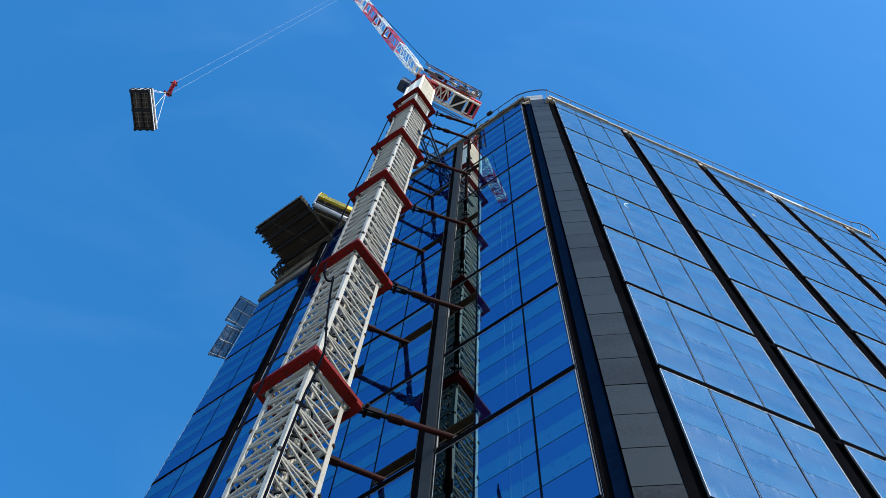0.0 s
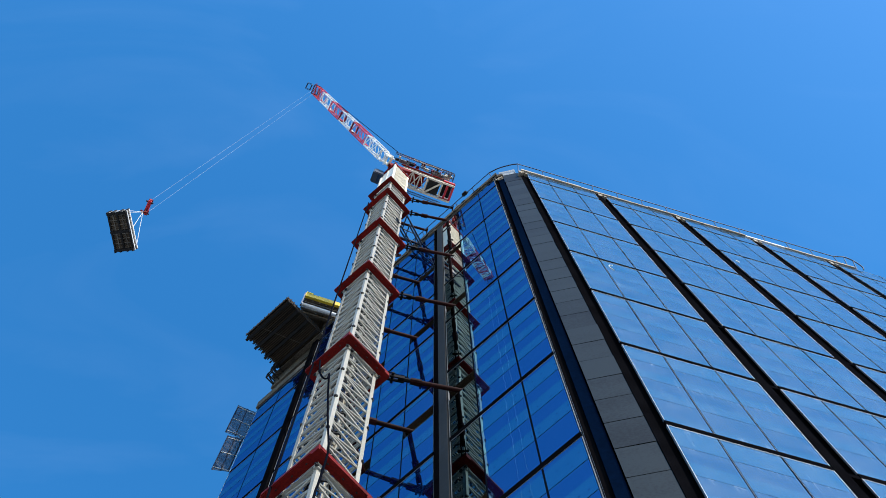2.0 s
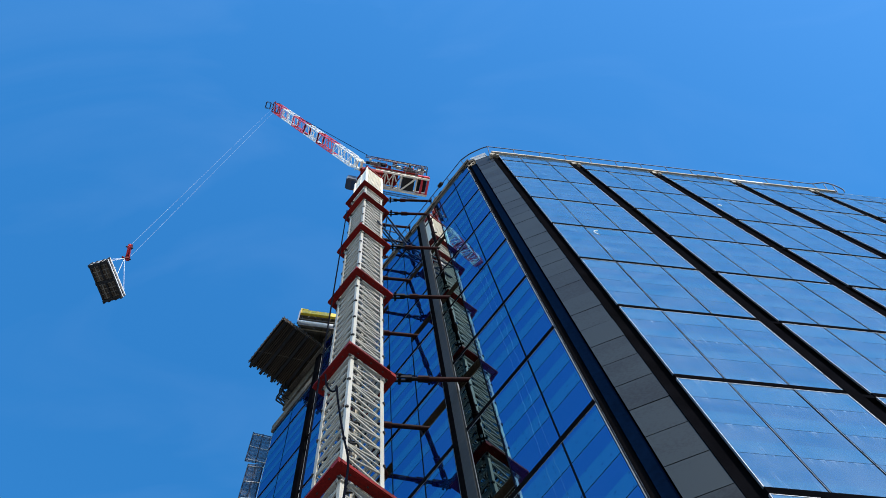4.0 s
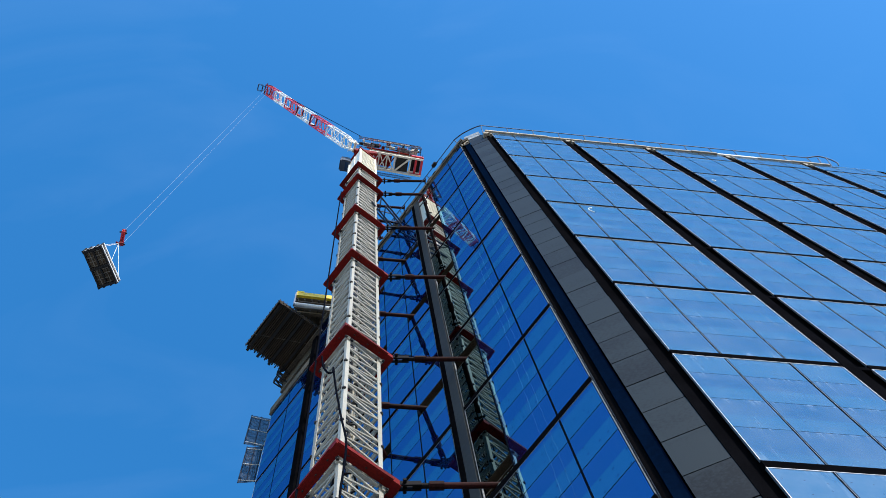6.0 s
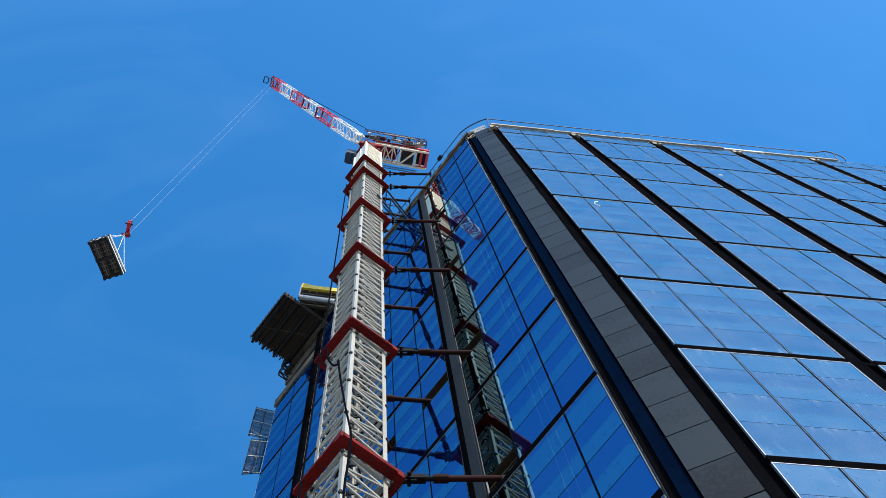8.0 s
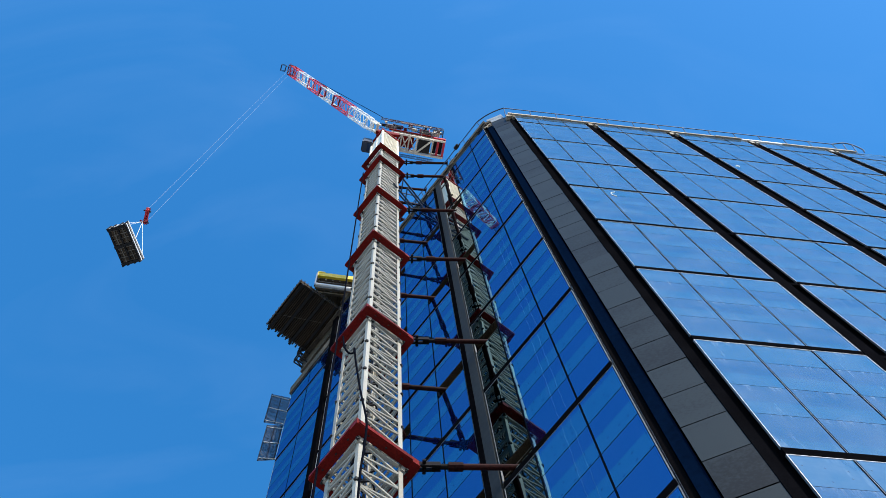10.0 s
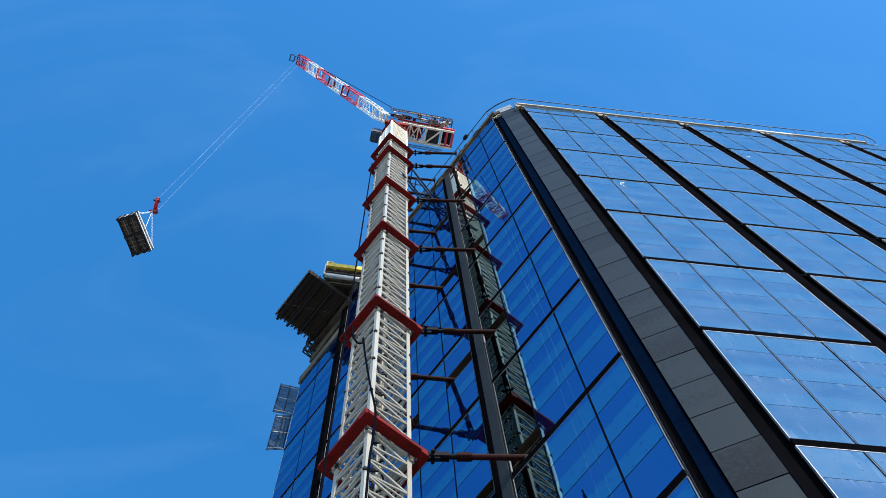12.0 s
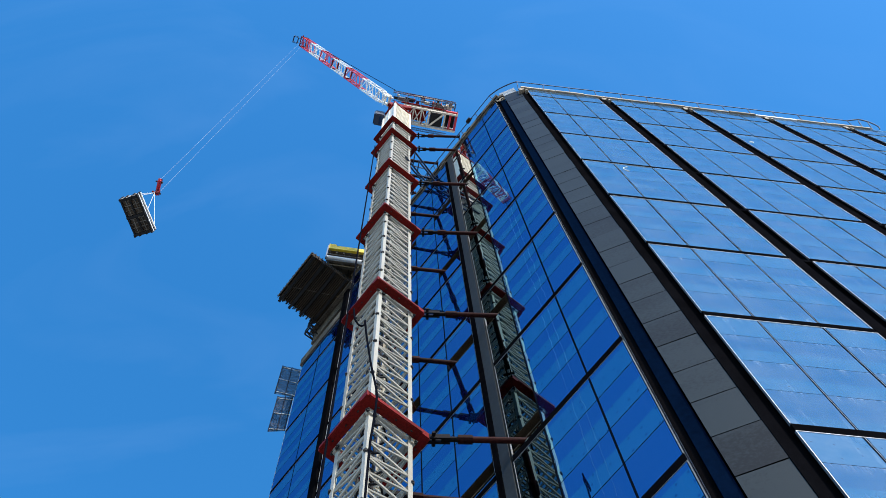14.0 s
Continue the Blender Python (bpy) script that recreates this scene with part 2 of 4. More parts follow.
M_JIBRED = material("bright_jib_red", (0.66, 0.03, 0.045), 0.5, 0, 0.1, 2)
M_JIBWHITE = material("jib_white", (0.80, 0.78, 0.75), 0.5, 0, 0.08, 2)
M_PALECAP = material("pale_grey_sheet", (0.30, 0.32, 0.33), 0.6, 0.0, 0.1, 1)
M_LATH = material("greyed_lath", (0.20, 0.17, 0.13), 0.85, 0, 0.25, 3)
# cream raised for the light that reaches the deck's underside
M_TAN = material("lit_cream_paint", (0.84, 0.75, 0.61), 0.5, 0, 0.15, 2, 0.03, spec=0.3)
M_JOIST = material("oiled_dark_joist", (0.055, 0.037, 0.022), 0.85, 0, 0.3, 3, 0.2, spec=0.2, tone=0.8)
M_CAP = material("blue_grey_cap", (0.13, 0.18, 0.25), 0.45, 0.0, 0.1)
M_RIMDULL = material("dull_aluminium", (0.26, 0.27, 0.28), 0.5, 0.4, 0.1)
M_CABGLASS = material("dark_cab_glass", (0.02, 0.04, 0.09), 0.1, 0, 0.1, 1)
M_CAB = material("navy_cab_paint", (0.018, 0.032, 0.065), 0.45, 0, 0.1, 1)
M_ROPE = material("pale_steel_rope", (0.22, 0.28, 0.38), 0.7, 0.0, 0.1)


# ---- mesh helpers ----
def box(bm, a, b, bevel=0.0):
    """An upright box from corner a to corner b."""
    v = [bm.verts.new((x, y, z)) for x in (a[0], b[0]) for y in (a[1], b[1]) for z in (a[2], b[2])]
    for f in ((0, 1, 3, 2), (4, 6, 7, 5), (0, 4, 5, 1), (2, 3, 7, 6), (0, 2, 6, 4), (1, 5, 7, 3)):
        bm.faces.new([v[i] for i in f])
    return bm


def beam(bm, a, b, w, h=None, sides=4, up=(0, 0, 1)):
    """A bar from a to b: square section w x h, or round with that many sides."""
    a, b = Vector(a), Vector(b)
    d = (b - a).normalized()
    u = Vector(up)
    if abs(d.dot(u)) > 0.98:
        u = Vector((1, 0, 0))
    x = d.cross(u).normalized()
    y = x.cross(d)
    h = h or w
    ring = []
    for p in (a, b):
        if sides == 4:
            pts = [p + x * sx * w / 2 + y * sy * h / 2 for sx, sy in ((-1, -1), (1, -1), (1, 1), (-1, 1))]
        else:
            pts = [p + x * math.cos(2 * math.pi * i / sides) * w / 2 + y * math.sin(2 * math.pi * i / sides) * w / 2 for i in range(sides)]
        ring.append([bm.verts.new(q) for q in pts])
    k = len(ring[0])
    for i in range(k):
        bm.faces.new((ring[0][i], ring[0][(i + 1) % k], ring[1][(i + 1) % k], ring[1][i]))
    bm.faces.new(ring[0][::-1])
    bm.faces.new(ring[1])
    return bm


def to_mesh(name, bm, mat):
    bmesh.ops.recalc_face_normals(bm, faces=bm.faces)
    me = bpy.data.meshes.new(name)
    bm.to_mesh(me)
    bm.free()
    me.materials.append(mat)
    return me


def part(name, bm, mat, parent, label=""):
    ob = new(name, to_mesh(name, bm, mat))
    ob.parent = parent
    if label:
        ob["label"] = label
    return ob


def placed(name, me, parent, at):
    ob = new(name, me)
    ob.parent = parent
    ob.location = at
    return ob


def thing(name, m, label, category, group="", kind=""):
    ob = new(name)
    ob.empty_display_size = 0.3
    ob.matrix_basis = m
    return tagged(ob, label, category, group, kind)


def axes(origin, angle):
    """A frame at origin (plan) whose x runs at that angle and whose y points to its left."""
    return Matrix.Translation((origin[0], origin[1], 0)) @ Matrix.Rotation(angle, 4, "Z")


# ---- plan, in metres ----
U = 6.0                                # height of one glazing unit
TOP_S = 9.793 * U + EYE                # top transom of the south front
TOP_W = 9.838 * U + EYE                # and of the west front
CR = Vector((1.1765 * U, 1.4290 * U))  # where the south front begins
CL = Vector((0.8690 * U, 1.5510 * U))  # where the west front begins
AR, AL = 0.1088, 2.2308 - math.pi      # directions of the two fronts
ROOF = TOP_S + 0.45 * U
LEVELS = 10

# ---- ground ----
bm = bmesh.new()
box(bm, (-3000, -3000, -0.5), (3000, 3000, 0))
tagged(new("ground", to_mesh("ground", bm, M_GROUND)), "unseen ground round the tower, pale to bounce light upward", "ground", kind="structure")

# ---- tower ----
tower = thing("office_tower", Matrix.Identity(4), "glass office tower with blue curtain walls and a grey metal corner", "building", kind="structure")
south, west = axes(CR, AR), axes(CL, AL)
SP, SW, SBAYS = 0.8395 * U, 0.7195 * U, 6
WEND = 3.12 * U


def extrude_plan(bm, pts, z0, z1):
    lo = [bm.verts.new((p[0], p[1], z0)) for p in pts]
    hi = [bm.verts.new((p[0], p[1], z1)) for p in pts]
    k = len(pts)
    for i in range(k):
        bm.faces.new((lo[i], lo[(i + 1) % k], hi[(i + 1) % k], hi[i]))
    bm.faces.new(lo[::-1])
    bm.faces.new(hi)


def w_at(v, y=0.0):
    p = west @ Vector((-v, y, 0))
    return p.x, p.y


def s_at(u, y=0.0):
    p = south @ Vector((u, y, 0))
    return p.x, p.y


DEPTH = 0.45
bm = bmesh.new()
a0, a1 = w_at(WEND - 0.4, DEPTH), w_at(-0.1, DEPTH)
b0, b1 = s_at(0.1, DEPTH), s_at(SBAYS * SP, DEPTH)
extrude_plan(bm, [a0, a1, b0, b1, s_at(SBAYS * SP, 26), w_at(WEND - 0.4, 26)], 0, ROOF - 0.3)
part("wall", bm, M_CORE, tower, "dark structure behind the glass")
GAP = 0.26        # level joint between units


def unit_frame(w, h, t):
    """Thin rim round a glazing unit."""
    bm = bmesh.new()
    for a, b in (((0, -0.038, 0), (t, 0.02, h)), ((w - t, -0.038, 0), (w, 0.02, h)), ((t, -0.038, h - t), (w - t, 0.02, h))):
        box(bm, a, b)
    return bm


def pane_mesh(w, h, mat, lines, t):
    """A pane of glass, with the dark joints of its sheets a hair proud of it."""
    me = to_mesh("pane", box(bmesh.new(), (0.03, -0.03, 0.02), (w - 0.03, 0.0, h - 0.02)), mat)
    zs = [q for q in lines if q < h - 0.1]
    if not zs:
        return me
    bm = bmesh.new()
    bm.from_mesh(me)
    n0 = len(bm.faces)
    for q in zs:
        box(bm, (0.03, -0.032, q), (w - 0.03, -0.005, q + t))
    bm.faces.ensure_lookup_table()
    for f in bm.faces[n0:]:
        f.material_index = 1
    bmesh.ops.recalc_face_normals(bm, faces=bm.faces)
    bm.to_mesh(me)
    bm.free()
    me.materials.append(M_FRAME)
    return me


def glazing(m, bays, top, rows, glass, label, rim, rim_w, lines, line_w, openings=(), clear=(), caps=False, mull=0.06):
    """Storey-high units of panes in a front. A bay: pane edges along the front's x, and its glass top above the top transom."""
    front = new("curtain_wall")
    front.parent = tower
    front.matrix_basis = m
    front["label"] = label
    meshes = {}

    def share(key, make, mat):
        if key not in meshes:
            meshes[key] = to_mesh(key[0], make(), mat)
        return meshes[key]

    for edges, above in bays:
        w = edges[-1] - edges[0]
        for k in range(-1, rows):
            z1 = min(top - k * U - GAP / 2, top + above)
            z0 = top - (k + 1) * U + GAP / 2
            h = z1 - z0
            if h < 0.3:
                continue
            placed("unit_frame", share(("unit_frame", round(w, 3), round(h, 3)), lambda: unit_frame(w, h, rim_w), rim), front, (edges[0], 0, z0))
            for a, b in zip(edges, edges[1:]):
                hole = [q for q in openings if a < q[0] < b and z0 < q[1] < z1]
                cuts = [(z0, z1)] if not hole else [(z0, max(z0 + 0.1, hole[0][1] - OPEN_H)), (min(z1 - 0.1, hole[0][1] + OPEN_H), z1)]
                mat = (M_GLASS_TOP if k < 2 else M_GLASS_CLEAR) if any(a < c < b for c in clear) else glass
                for c0, c1 in cuts:
                    # panes sit a hair out of true, as set by hand
                    key = ("pane", round(b - a, 3), round(c1 - c0, 3), mat.name)
                    if key not in meshes:
                        meshes[key] = pane_mesh(b - a, c1 - c0, mat, lines if mat is glass else (), line_w)
                    ob = placed("pane", meshes[key], front, (a, 0, c0))
                    ob.rotation_euler = (random.gauss(0, 0.0006), 0, random.gauss(0, 0.0012))
                for q in hole:
                    bm = bmesh.new()
                    zc0, zc1 = cuts[0][1], cuts[1][0]
                    for p0, p1 in (((a, -0.02, zc0 - 0.05), (b, 0.2, zc0)), ((a, -0.02, zc1), (b, 0.2, zc1 + 0.05)), ((a, 0.06, zc0 + 0.3), (b, 0.12, zc0 + 0.36))):
                        box(bm, p0, p1)
                    part("open_slot", bm, M_SLOT, front, "unglazed slot with raw brown edges")
                if a > edges[0]:
                    placed("mullion", share(("mullion", round(h, 3)), lambda: box(bmesh.new(), (-mull / 2, -0.036, 0), (mull / 2, 0.1, h)), M_FRAME), front, (a, 0, z0 + 0.001))
                    if caps:
                        placed("mullion_cap", share(("mullion_cap", round(h, 3)), lambda: box(bmesh.new(), (-0.005, -0.039, 0), (0.005, -0.0365, h)), M_CAP), front, (a, 0, z0 + 0.001))
            # soffit nose under the unit
            placed("transom", share(("transom", round(w, 3)), lambda: box(bmesh.new(), (0.0, -0.04, -GAP + 0.02), (w, 0.10, 0.018)), M_BLACK), front, (edges[0], 0, z0))
    return front


# collar heights of the crane, and the slots in the glass at which its struts end
COLLARS = [z * U + EYE for z in (2.42, 3.887, 5.405, 7.10, 8.66, 10.177, 10.92)]
OPEN_H = 0.42
SLOTS = [(-v * U, z + 0.2) for v in (0.55, 0.93, 1.44) for z in COLLARS[:5]]
south_bays = [([i * SP + SW * j for j in (0, 0.302, 0.682, 1)], 0.40 * U) for i in range(SBAYS)]
west_bays = [([-v * U for v in vs][::-1], top * U) for vs, top in (
    ((0, 0.213, 0.50, 0.70), 0.33), ((0.812, 1.05, 1.31, 1.57, 1.83, 2.09, 2.39), 0.33), ((2.49, 2.80, 3.12), -0.58))]
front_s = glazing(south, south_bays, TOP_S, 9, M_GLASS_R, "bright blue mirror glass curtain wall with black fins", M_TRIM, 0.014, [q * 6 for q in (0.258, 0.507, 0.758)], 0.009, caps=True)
front_w = glazing(west, west_bays, TOP_W, 9, M_GLASS_L, "mirror glass curtain wall with the deep reflected sky in its tint, and dark fins", M_RIMDULL, 0.009, [q * 6 for q in (0.24, 0.495, 0.75)], 0.026, SLOTS, (-0.6 * U,), mull=0.036)

# black reveals behind all joints, and deep fins between bays
bm = bmesh.new()
box(bm, (-0.35, 0.14, 0), (SBAYS * SP, 0.4, ROOF - 0.35))
part("reveal", bm, M_BLACK, front_s)
for v0, v1 in ((0, 0.50), (0.70, 0.815), (1.05, 1.31), (1.57, 2.46)):
    bm = bmesh.new()
    box(bm, (-v1 * U, 0.14, 0), (-v0 * U, 0.4, TOP_W + 0.3 * U))
    part("reveal", bm, M_BLACK, front_w)
bm = bmesh.new()
box(bm, (-3.12 * U, 0.14, 0), (-2.46 * U, 0.4, TOP_W - 0.6 * U))
part("reveal", bm, M_BLACK, front_w)
for i in range(SBAYS):
    bm = bmesh.new()
    box(bm, (i * SP + SW + 0.05, -0.03, 0), (i * SP + SP - 0.32, 0.13, ROOF - 0.5))
    part("fin", bm, M_BLACK, front_s)
    for k in range(9):
        bm = bmesh.new()
        box(bm, (i * SP + SP - 0.31, -0.02, TOP_S - k * U - 0.18), (i * SP + SP - 0.01, 0.13, TOP_S - k * U + 0.02))
        part("fin_bracket", bm, M_BLACK, front_s)
for v0, v1, y, mat, note in ((0.775, 0.808, -0.06, M_BLACK, ""), (0.712, 0.772, -0.05, M_FIN, "grey metal fin"), (2.405, 2.475, -0.14, M_BLACK, "")):
    bm = bmesh.new()
    box(bm, (-v1 * U, y, 0), (-v0 * U, 0.13, TOP_W + 0.33 * U))
    part("fin", bm, mat, front_w, note)
# bright double rim where the west glass meets the corner
part("jamb", box(bmesh.new(), (0.002, -0.006, 0), (0.06, 0.3, TOP_W + 0.33 * U)), M_BLACK, front_w)
for x in (0.010, 0.045):
    bm = bmesh.new()
    box(bm, (x, -0.012, 0), (x + 0.004, -0.008, TOP_W + 0.33 * U))
    part("rim", bm, M_TRIM, front_w, "bright aluminium glazing rim")

# ---- faceted metal corner ----
dC = CR - CL
corner = new("corner_cladding")
corner.parent = tower
corner.matrix_basis = axes(CL, math.atan2(dC.y, dC.x))
corner["label"] = "grey metal panels and a navy strip on the chamfered corner"
bm = bmesh.new()
box(bm, (0.25, 0.04, 0), (0.095 * U, 0.2, ROOF - 0.36))
part("strip", bm, M_NAVY, corner, "dark navy metal strip")
# the shade in this gap is put into its black colour
part("recess", box(bmesh.new(), (0.02, 0.12, 0), (0.245, 0.3, ROOF - 0.4)), M_BLACK, corner, "recess beside the glass, its shade put in as black")
bm = bmesh.new()
box(bm, (0.10 * U + 0.01, -0.005, 0), (0.268 * U - 0.01, 0.35, ROOF - 0.2))
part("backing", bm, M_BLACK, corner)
panel_mesh = to_mesh("cladding_panel", box(bmesh.new(), (0.1 * U, -0.022, 0.012), (0.268 * U, -0.012, 0.25 * U - 0.022)), M_GREY)
# pale strip added as the highlight along the panels' right edge
part("edge_trim", box(bmesh.new(), (0.268 * U + 0.002, -0.024, 0), (0.268 * U + 0.016, 0.05, ROOF - 0.2)), M_RIMDULL, corner, "thin pale strip for the highlight on the panel edge")
z = TOP_W - 9.94 * U
while z + 0.25 * U < ROOF + 0.5:
    if z > 0:
        ob = placed("cladding_panel", panel_mesh, corner, (0, -0.004 * random.random(), z))
        ob.rotation_euler = (random.gauss(0, 0.0015), 0, random.gauss(0, 0.003))
    z += 0.25 * U
part("cladding_panel", box(bmesh.new(), (0.1 * U, -0.022, z + 0.012), (0.268 * U, -0.012, z + 0.15 * U)), M_GREY, corner)
bm = bmesh.new()
box(bm, (0.07 * U, -0.035, z + 0.155 * U), (0.235 * U, 0.02, z + 0.40 * U))
part("cap", bm, M_PALECAP, corner, "pale grey sheet over the corner panels")
bm = bmesh.new()
box(bm, (0.0, -0.05, TOP_W + 0.335 * U), (0.0995 * U, 0.5, TOP_W + 0.43 * U))
part("edge_beam", bm, M_SLOT, corner, "dark brown formwork board at the roof edge")
bm = bmesh.new()
box(bm, (-0.05, -0.11, TOP_W + 0.431 * U), (0.0995 * U, 0.5, TOP_W + 0.53 * U))
part("edge_beam", bm, M_UPSTAND, corner, "rough concrete edge beam of the roof")
for x0, z0, x1, z1 in ((0.08, 1.5, 0.5, 2.25), (0.1, 2.2, 0.52, 1.9), (0.2, 1.35, 0.55, 1.55), (0.06, 1.9, 0.3, 1.45)):
    part("edge_bracket", beam(bmesh.new(), (x0, -0.07, TOP_W + z0), (x1, -0.07, TOP_W + z1), 0.05), M_LEDGE, corner, "pale timber scrap")

# ---- roof edge ----
x = -0.35
while x < 4 * SP + 1.0:
    n = random.uniform(1.6, 3.0)
    bm = bmesh.new()
    box(bm, (x, -0.10 - 0.05 * random.random(), ROOF - 0.28), (min(x + n - 0.04, 4 * SP + 1.4), 0.6, ROOF + 0.05 * random.random()))
    part("edge_board", bm, M_LEDGE if random.random() < 0.75 else M_JIBWHITE, front_s, "pale timber edge board on the roof")
    x += n
for i in range(5):
    for dx, dz, w in ((-0.45, 0.0, 0.28), (-0.12, -0.35, 0.14), (-0.52, -0.5, 0.2)):
        bm = bmesh.new()
        box(bm, (i * SP + dx, -0.06 + 0.03 * dz, ROOF - 0.62 + dz), (i * SP + dx + w, 0.2, ROOF - 0.29 + dz))
        part("timber_block", bm, M_LEDGE, front_s)
for x0, x1 in ((-0.70 * U, 0.3), (-2.40 * U, -0.705 * U)):
    bm = bmesh.new()
    box(bm, (x0, -0.05, TOP_W + 0.335 * U), (x1, 0.6, TOP_W + 0.43 * U))
    part("edge_beam", bm, M_SLOT, front_w, "dark brown formwork board at the roof edge")
    bm = bmesh.new()
    box(bm, (x0, -0.11, TOP_W + 0.431 * U), (x1, 0.6, TOP_W + 0.53 * U))
    part("edge_beam", bm, M_UPSTAND, front_w, "rough concrete edge beam of the roof")
# packers, offcuts and form ties left along the west edge
for i in range(34):
    x, w, h = -random.uniform(0.02, 2.35) * U, random.uniform(0.12, 0.5), random.uniform(0.08, 0.3)
    z0 = TOP_W + random.uniform(0.34, 0.51) * U
    bm = box(bmesh.new(), (x, -0.115 - random.uniform(0.0, 0.04), z0), (x + w, -0.05, z0 + h))
    part("timber_block", bm, random.choice((M_SLOT, M_UPSTAND, M_LATH, M_DARK)), front_w)
bm = bmesh.new()
box(bm, (-3.14 * U, -0.12, TOP_W - 0.575 * U), (-2.41 * U, 0.5, TOP_W - 0.42 * U))
part("edge_beam", bm, M_UPSTAND, front_w, "rough concrete edge beam of the roof")
bm = bmesh.new()
extrude_plan(bm, [w_at(2.4 * U, 0.61), w_at(-0.1, 0.61), s_at(0.1, 0.61), s_at(SBAYS * SP, 0.61), s_at(SBAYS * SP, 26), w_at(2.4 * U, 26)], ROOF - 0.29, ROOF - 0.05)
part("roof", bm, M_CONCRETE, tower)


def tube(name, pts, w, mat, parent, label=""):
    """A bent round bar through the points."""
    cu = bpy.data.curves.new(name, "CURVE")
    cu.dimensions, cu.bevel_depth, cu.bevel_resolution = "3D", w / 2, 3
    sp = cu.splines.new("POLY")
    fine = []
    pts = [Vector(p) for p in pts]
    for i in range(len(pts) - 1):
        p0, p1, p2, p3 = pts[max(i - 1, 0)], pts[i], pts[i + 1], pts[min(i + 2, len(pts) - 1)]
        for j in range(6):
            t = j / 6
            fine.append(0.5 * (2 * p1 + (p2 - p0) * t + (2 * p0 - 5 * p1 + 4 * p2 - p3) * t * t + (3 * p1 - p0 - 3 * p2 + p3) * t ** 3))
    fine.append(pts[-1])
    sp.points.add(len(fine) - 1)
    for q, p in zip(sp.points, fine):
        q.co = (*p, 1)
    tmp = bpy.data.objects.new(name, cu)
    me = bpy.data.meshes.new_from_object(tmp)
    bpy.data.objects.remove(tmp)
    me.materials.clear()
    me.materials.append(mat)
    ob = new(name, me)
    ob.parent = parent
    if label:
        ob["label"] = label
    return ob


def railing(m, x0, x1, z, n, height, label, mid=True):
    r = thing("roof_railing", m @ Matrix.Translation((x0, 0, z)), label, "railing")
    w = x1 - x0
    part("top_rail", beam(bmesh.new(), (0, 0, height), (w, 0, height), 0.055, sides=8), M_RAIL, r)
    if mid:
        part("mid_rail", beam(bmesh.new(), (0, 0.25, height * 0.4), (w, 0.25, height * 0.4), 0.035, sides=8), M_RAIL, r)
    post = to_mesh("post", beam(bmesh.new(), (0, 0.28, -0.05), (0, 0, height), 0.05, sides=8), M_RAIL)
    for i in range(n):
        placed("post", post, r, (w * i / (n - 1), 0, 0))
    return r


# glazier's marks left on two panes
tube("chalk_mark", [(1.78, -0.036, TOP_S - 3.10 * U), (1.60, -0.036, TOP_S - 3.13 * U), (1.56, -0.036, TOP_S - 3.19 * U), (1.70, -0.036, TOP_S - 3.24 * U)], 0.035, M_JIBWHITE, front_s, "white chalk hook on the glass")
tube("chalk_mark", [(2 * SP + 0.30, -0.036, TOP_S - 1.34 * U), (2 * SP + 0.45, -0.036, TOP_S - 1.36 * U), (2 * SP + 0.38, -0.036, TOP_S - 1.39 * U)], 0.06, M_JIBWHITE, front_s, "white smear on the glass")
rs = railing(south @ Matrix.Translation((0, -0.2, 0)), -0.45, 3.45 * U, ROOF, 14, 1.45, "thin grey steel guard railing along the roof edge", False)
L0 = 3.45 * U + 0.45
tube("end_hoop", [(L0, 0, 1.45), (L0 + 0.35, -0.05, 1.6), (L0 + 0.9, -0.12, 1.75), (L0 + 1.4, -0.08, 1.35), (L0 + 1.55, 0.0, 0.4), (L0 + 1.5, 0.1, 0.0)], 0.08, M_RAIL, rs)
for dx in (0.55, 1.15):
    part("post", beam(bmesh.new(), (L0 + dx, 0.28, -0.05), (L0 + dx + 0.1, -0.08, 1.3), 0.06, sides=8), M_RAIL, rs)
rw = railing(west @ Matrix.Translation((0, -0.2, 0)), -1.9 * U, -0.1, TOP_W + 0.53 * U, 9, 1.1, "dark steel guard railing above the west roof edge")
# rail round the corner facet
p0, p1 = west @ Vector((-0.1, -0.2, TOP_W + 0.53 * U + 1.1)), south @ Vector((-0.45, -0.2, ROOF + 1.45))
tube("corner_rail", [rw.matrix_basis.inverted() @ p for p in (p0, p0.lerp(p1, 0.35) + Vector((-0.03, -0.1, 0)), p0.lerp(p1, 0.75) + Vector((-0.02, -0.08, 0)), p1)], 0.075, M_RAIL, rw)
# floodlight on the rail
fl = thing("floodlight", west @ Matrix.Translation((-0.352 * U, -0.22, TOP_W + 0.53 * U + 1.1)), "small dark floodlight clamped to the roof railing", "lamp")
bm = bmesh.new()
box(bm, (-0.18, -0.12, -0.1), (0.18, 0.10, 0.22))
bmesh.ops.bevel(bm, geom=bm.edges[:], offset=0.03, segments=2, affect="EDGES")
part("housing", bm, M_DARK, fl)
part("bracket", beam(bmesh.new(), (0.25, 0, -0.25), (0.05, 0, 0), 0.08), M_DARK, fl)

# ---- crane ----
MC = (-0.152 * U, 2.055 * U)
mast_axes = axes(MC, -0.118 + math.pi / 4)
inv = mast_axes.inverted()
crane = thing("tower_crane", mast_axes, "red and cream luffing tower crane tied to the tower", "crane")
LEG = 0.645
HEAD0, HEAD1 = COLLARS[6] + 0.32, 12.30 * U + EYE
NODE = 0.125 * U
TURNS = [Matrix.Rotation(k * math.pi / 2, 4, "Z") for k in range(4)]


def turned(name, me, parent, k, z=0.0):
    ob = new(name, me)
    ob.parent = parent
    ob.matrix_basis = TURNS[k] @ Matrix.Translation((0, 0, z))
    return ob


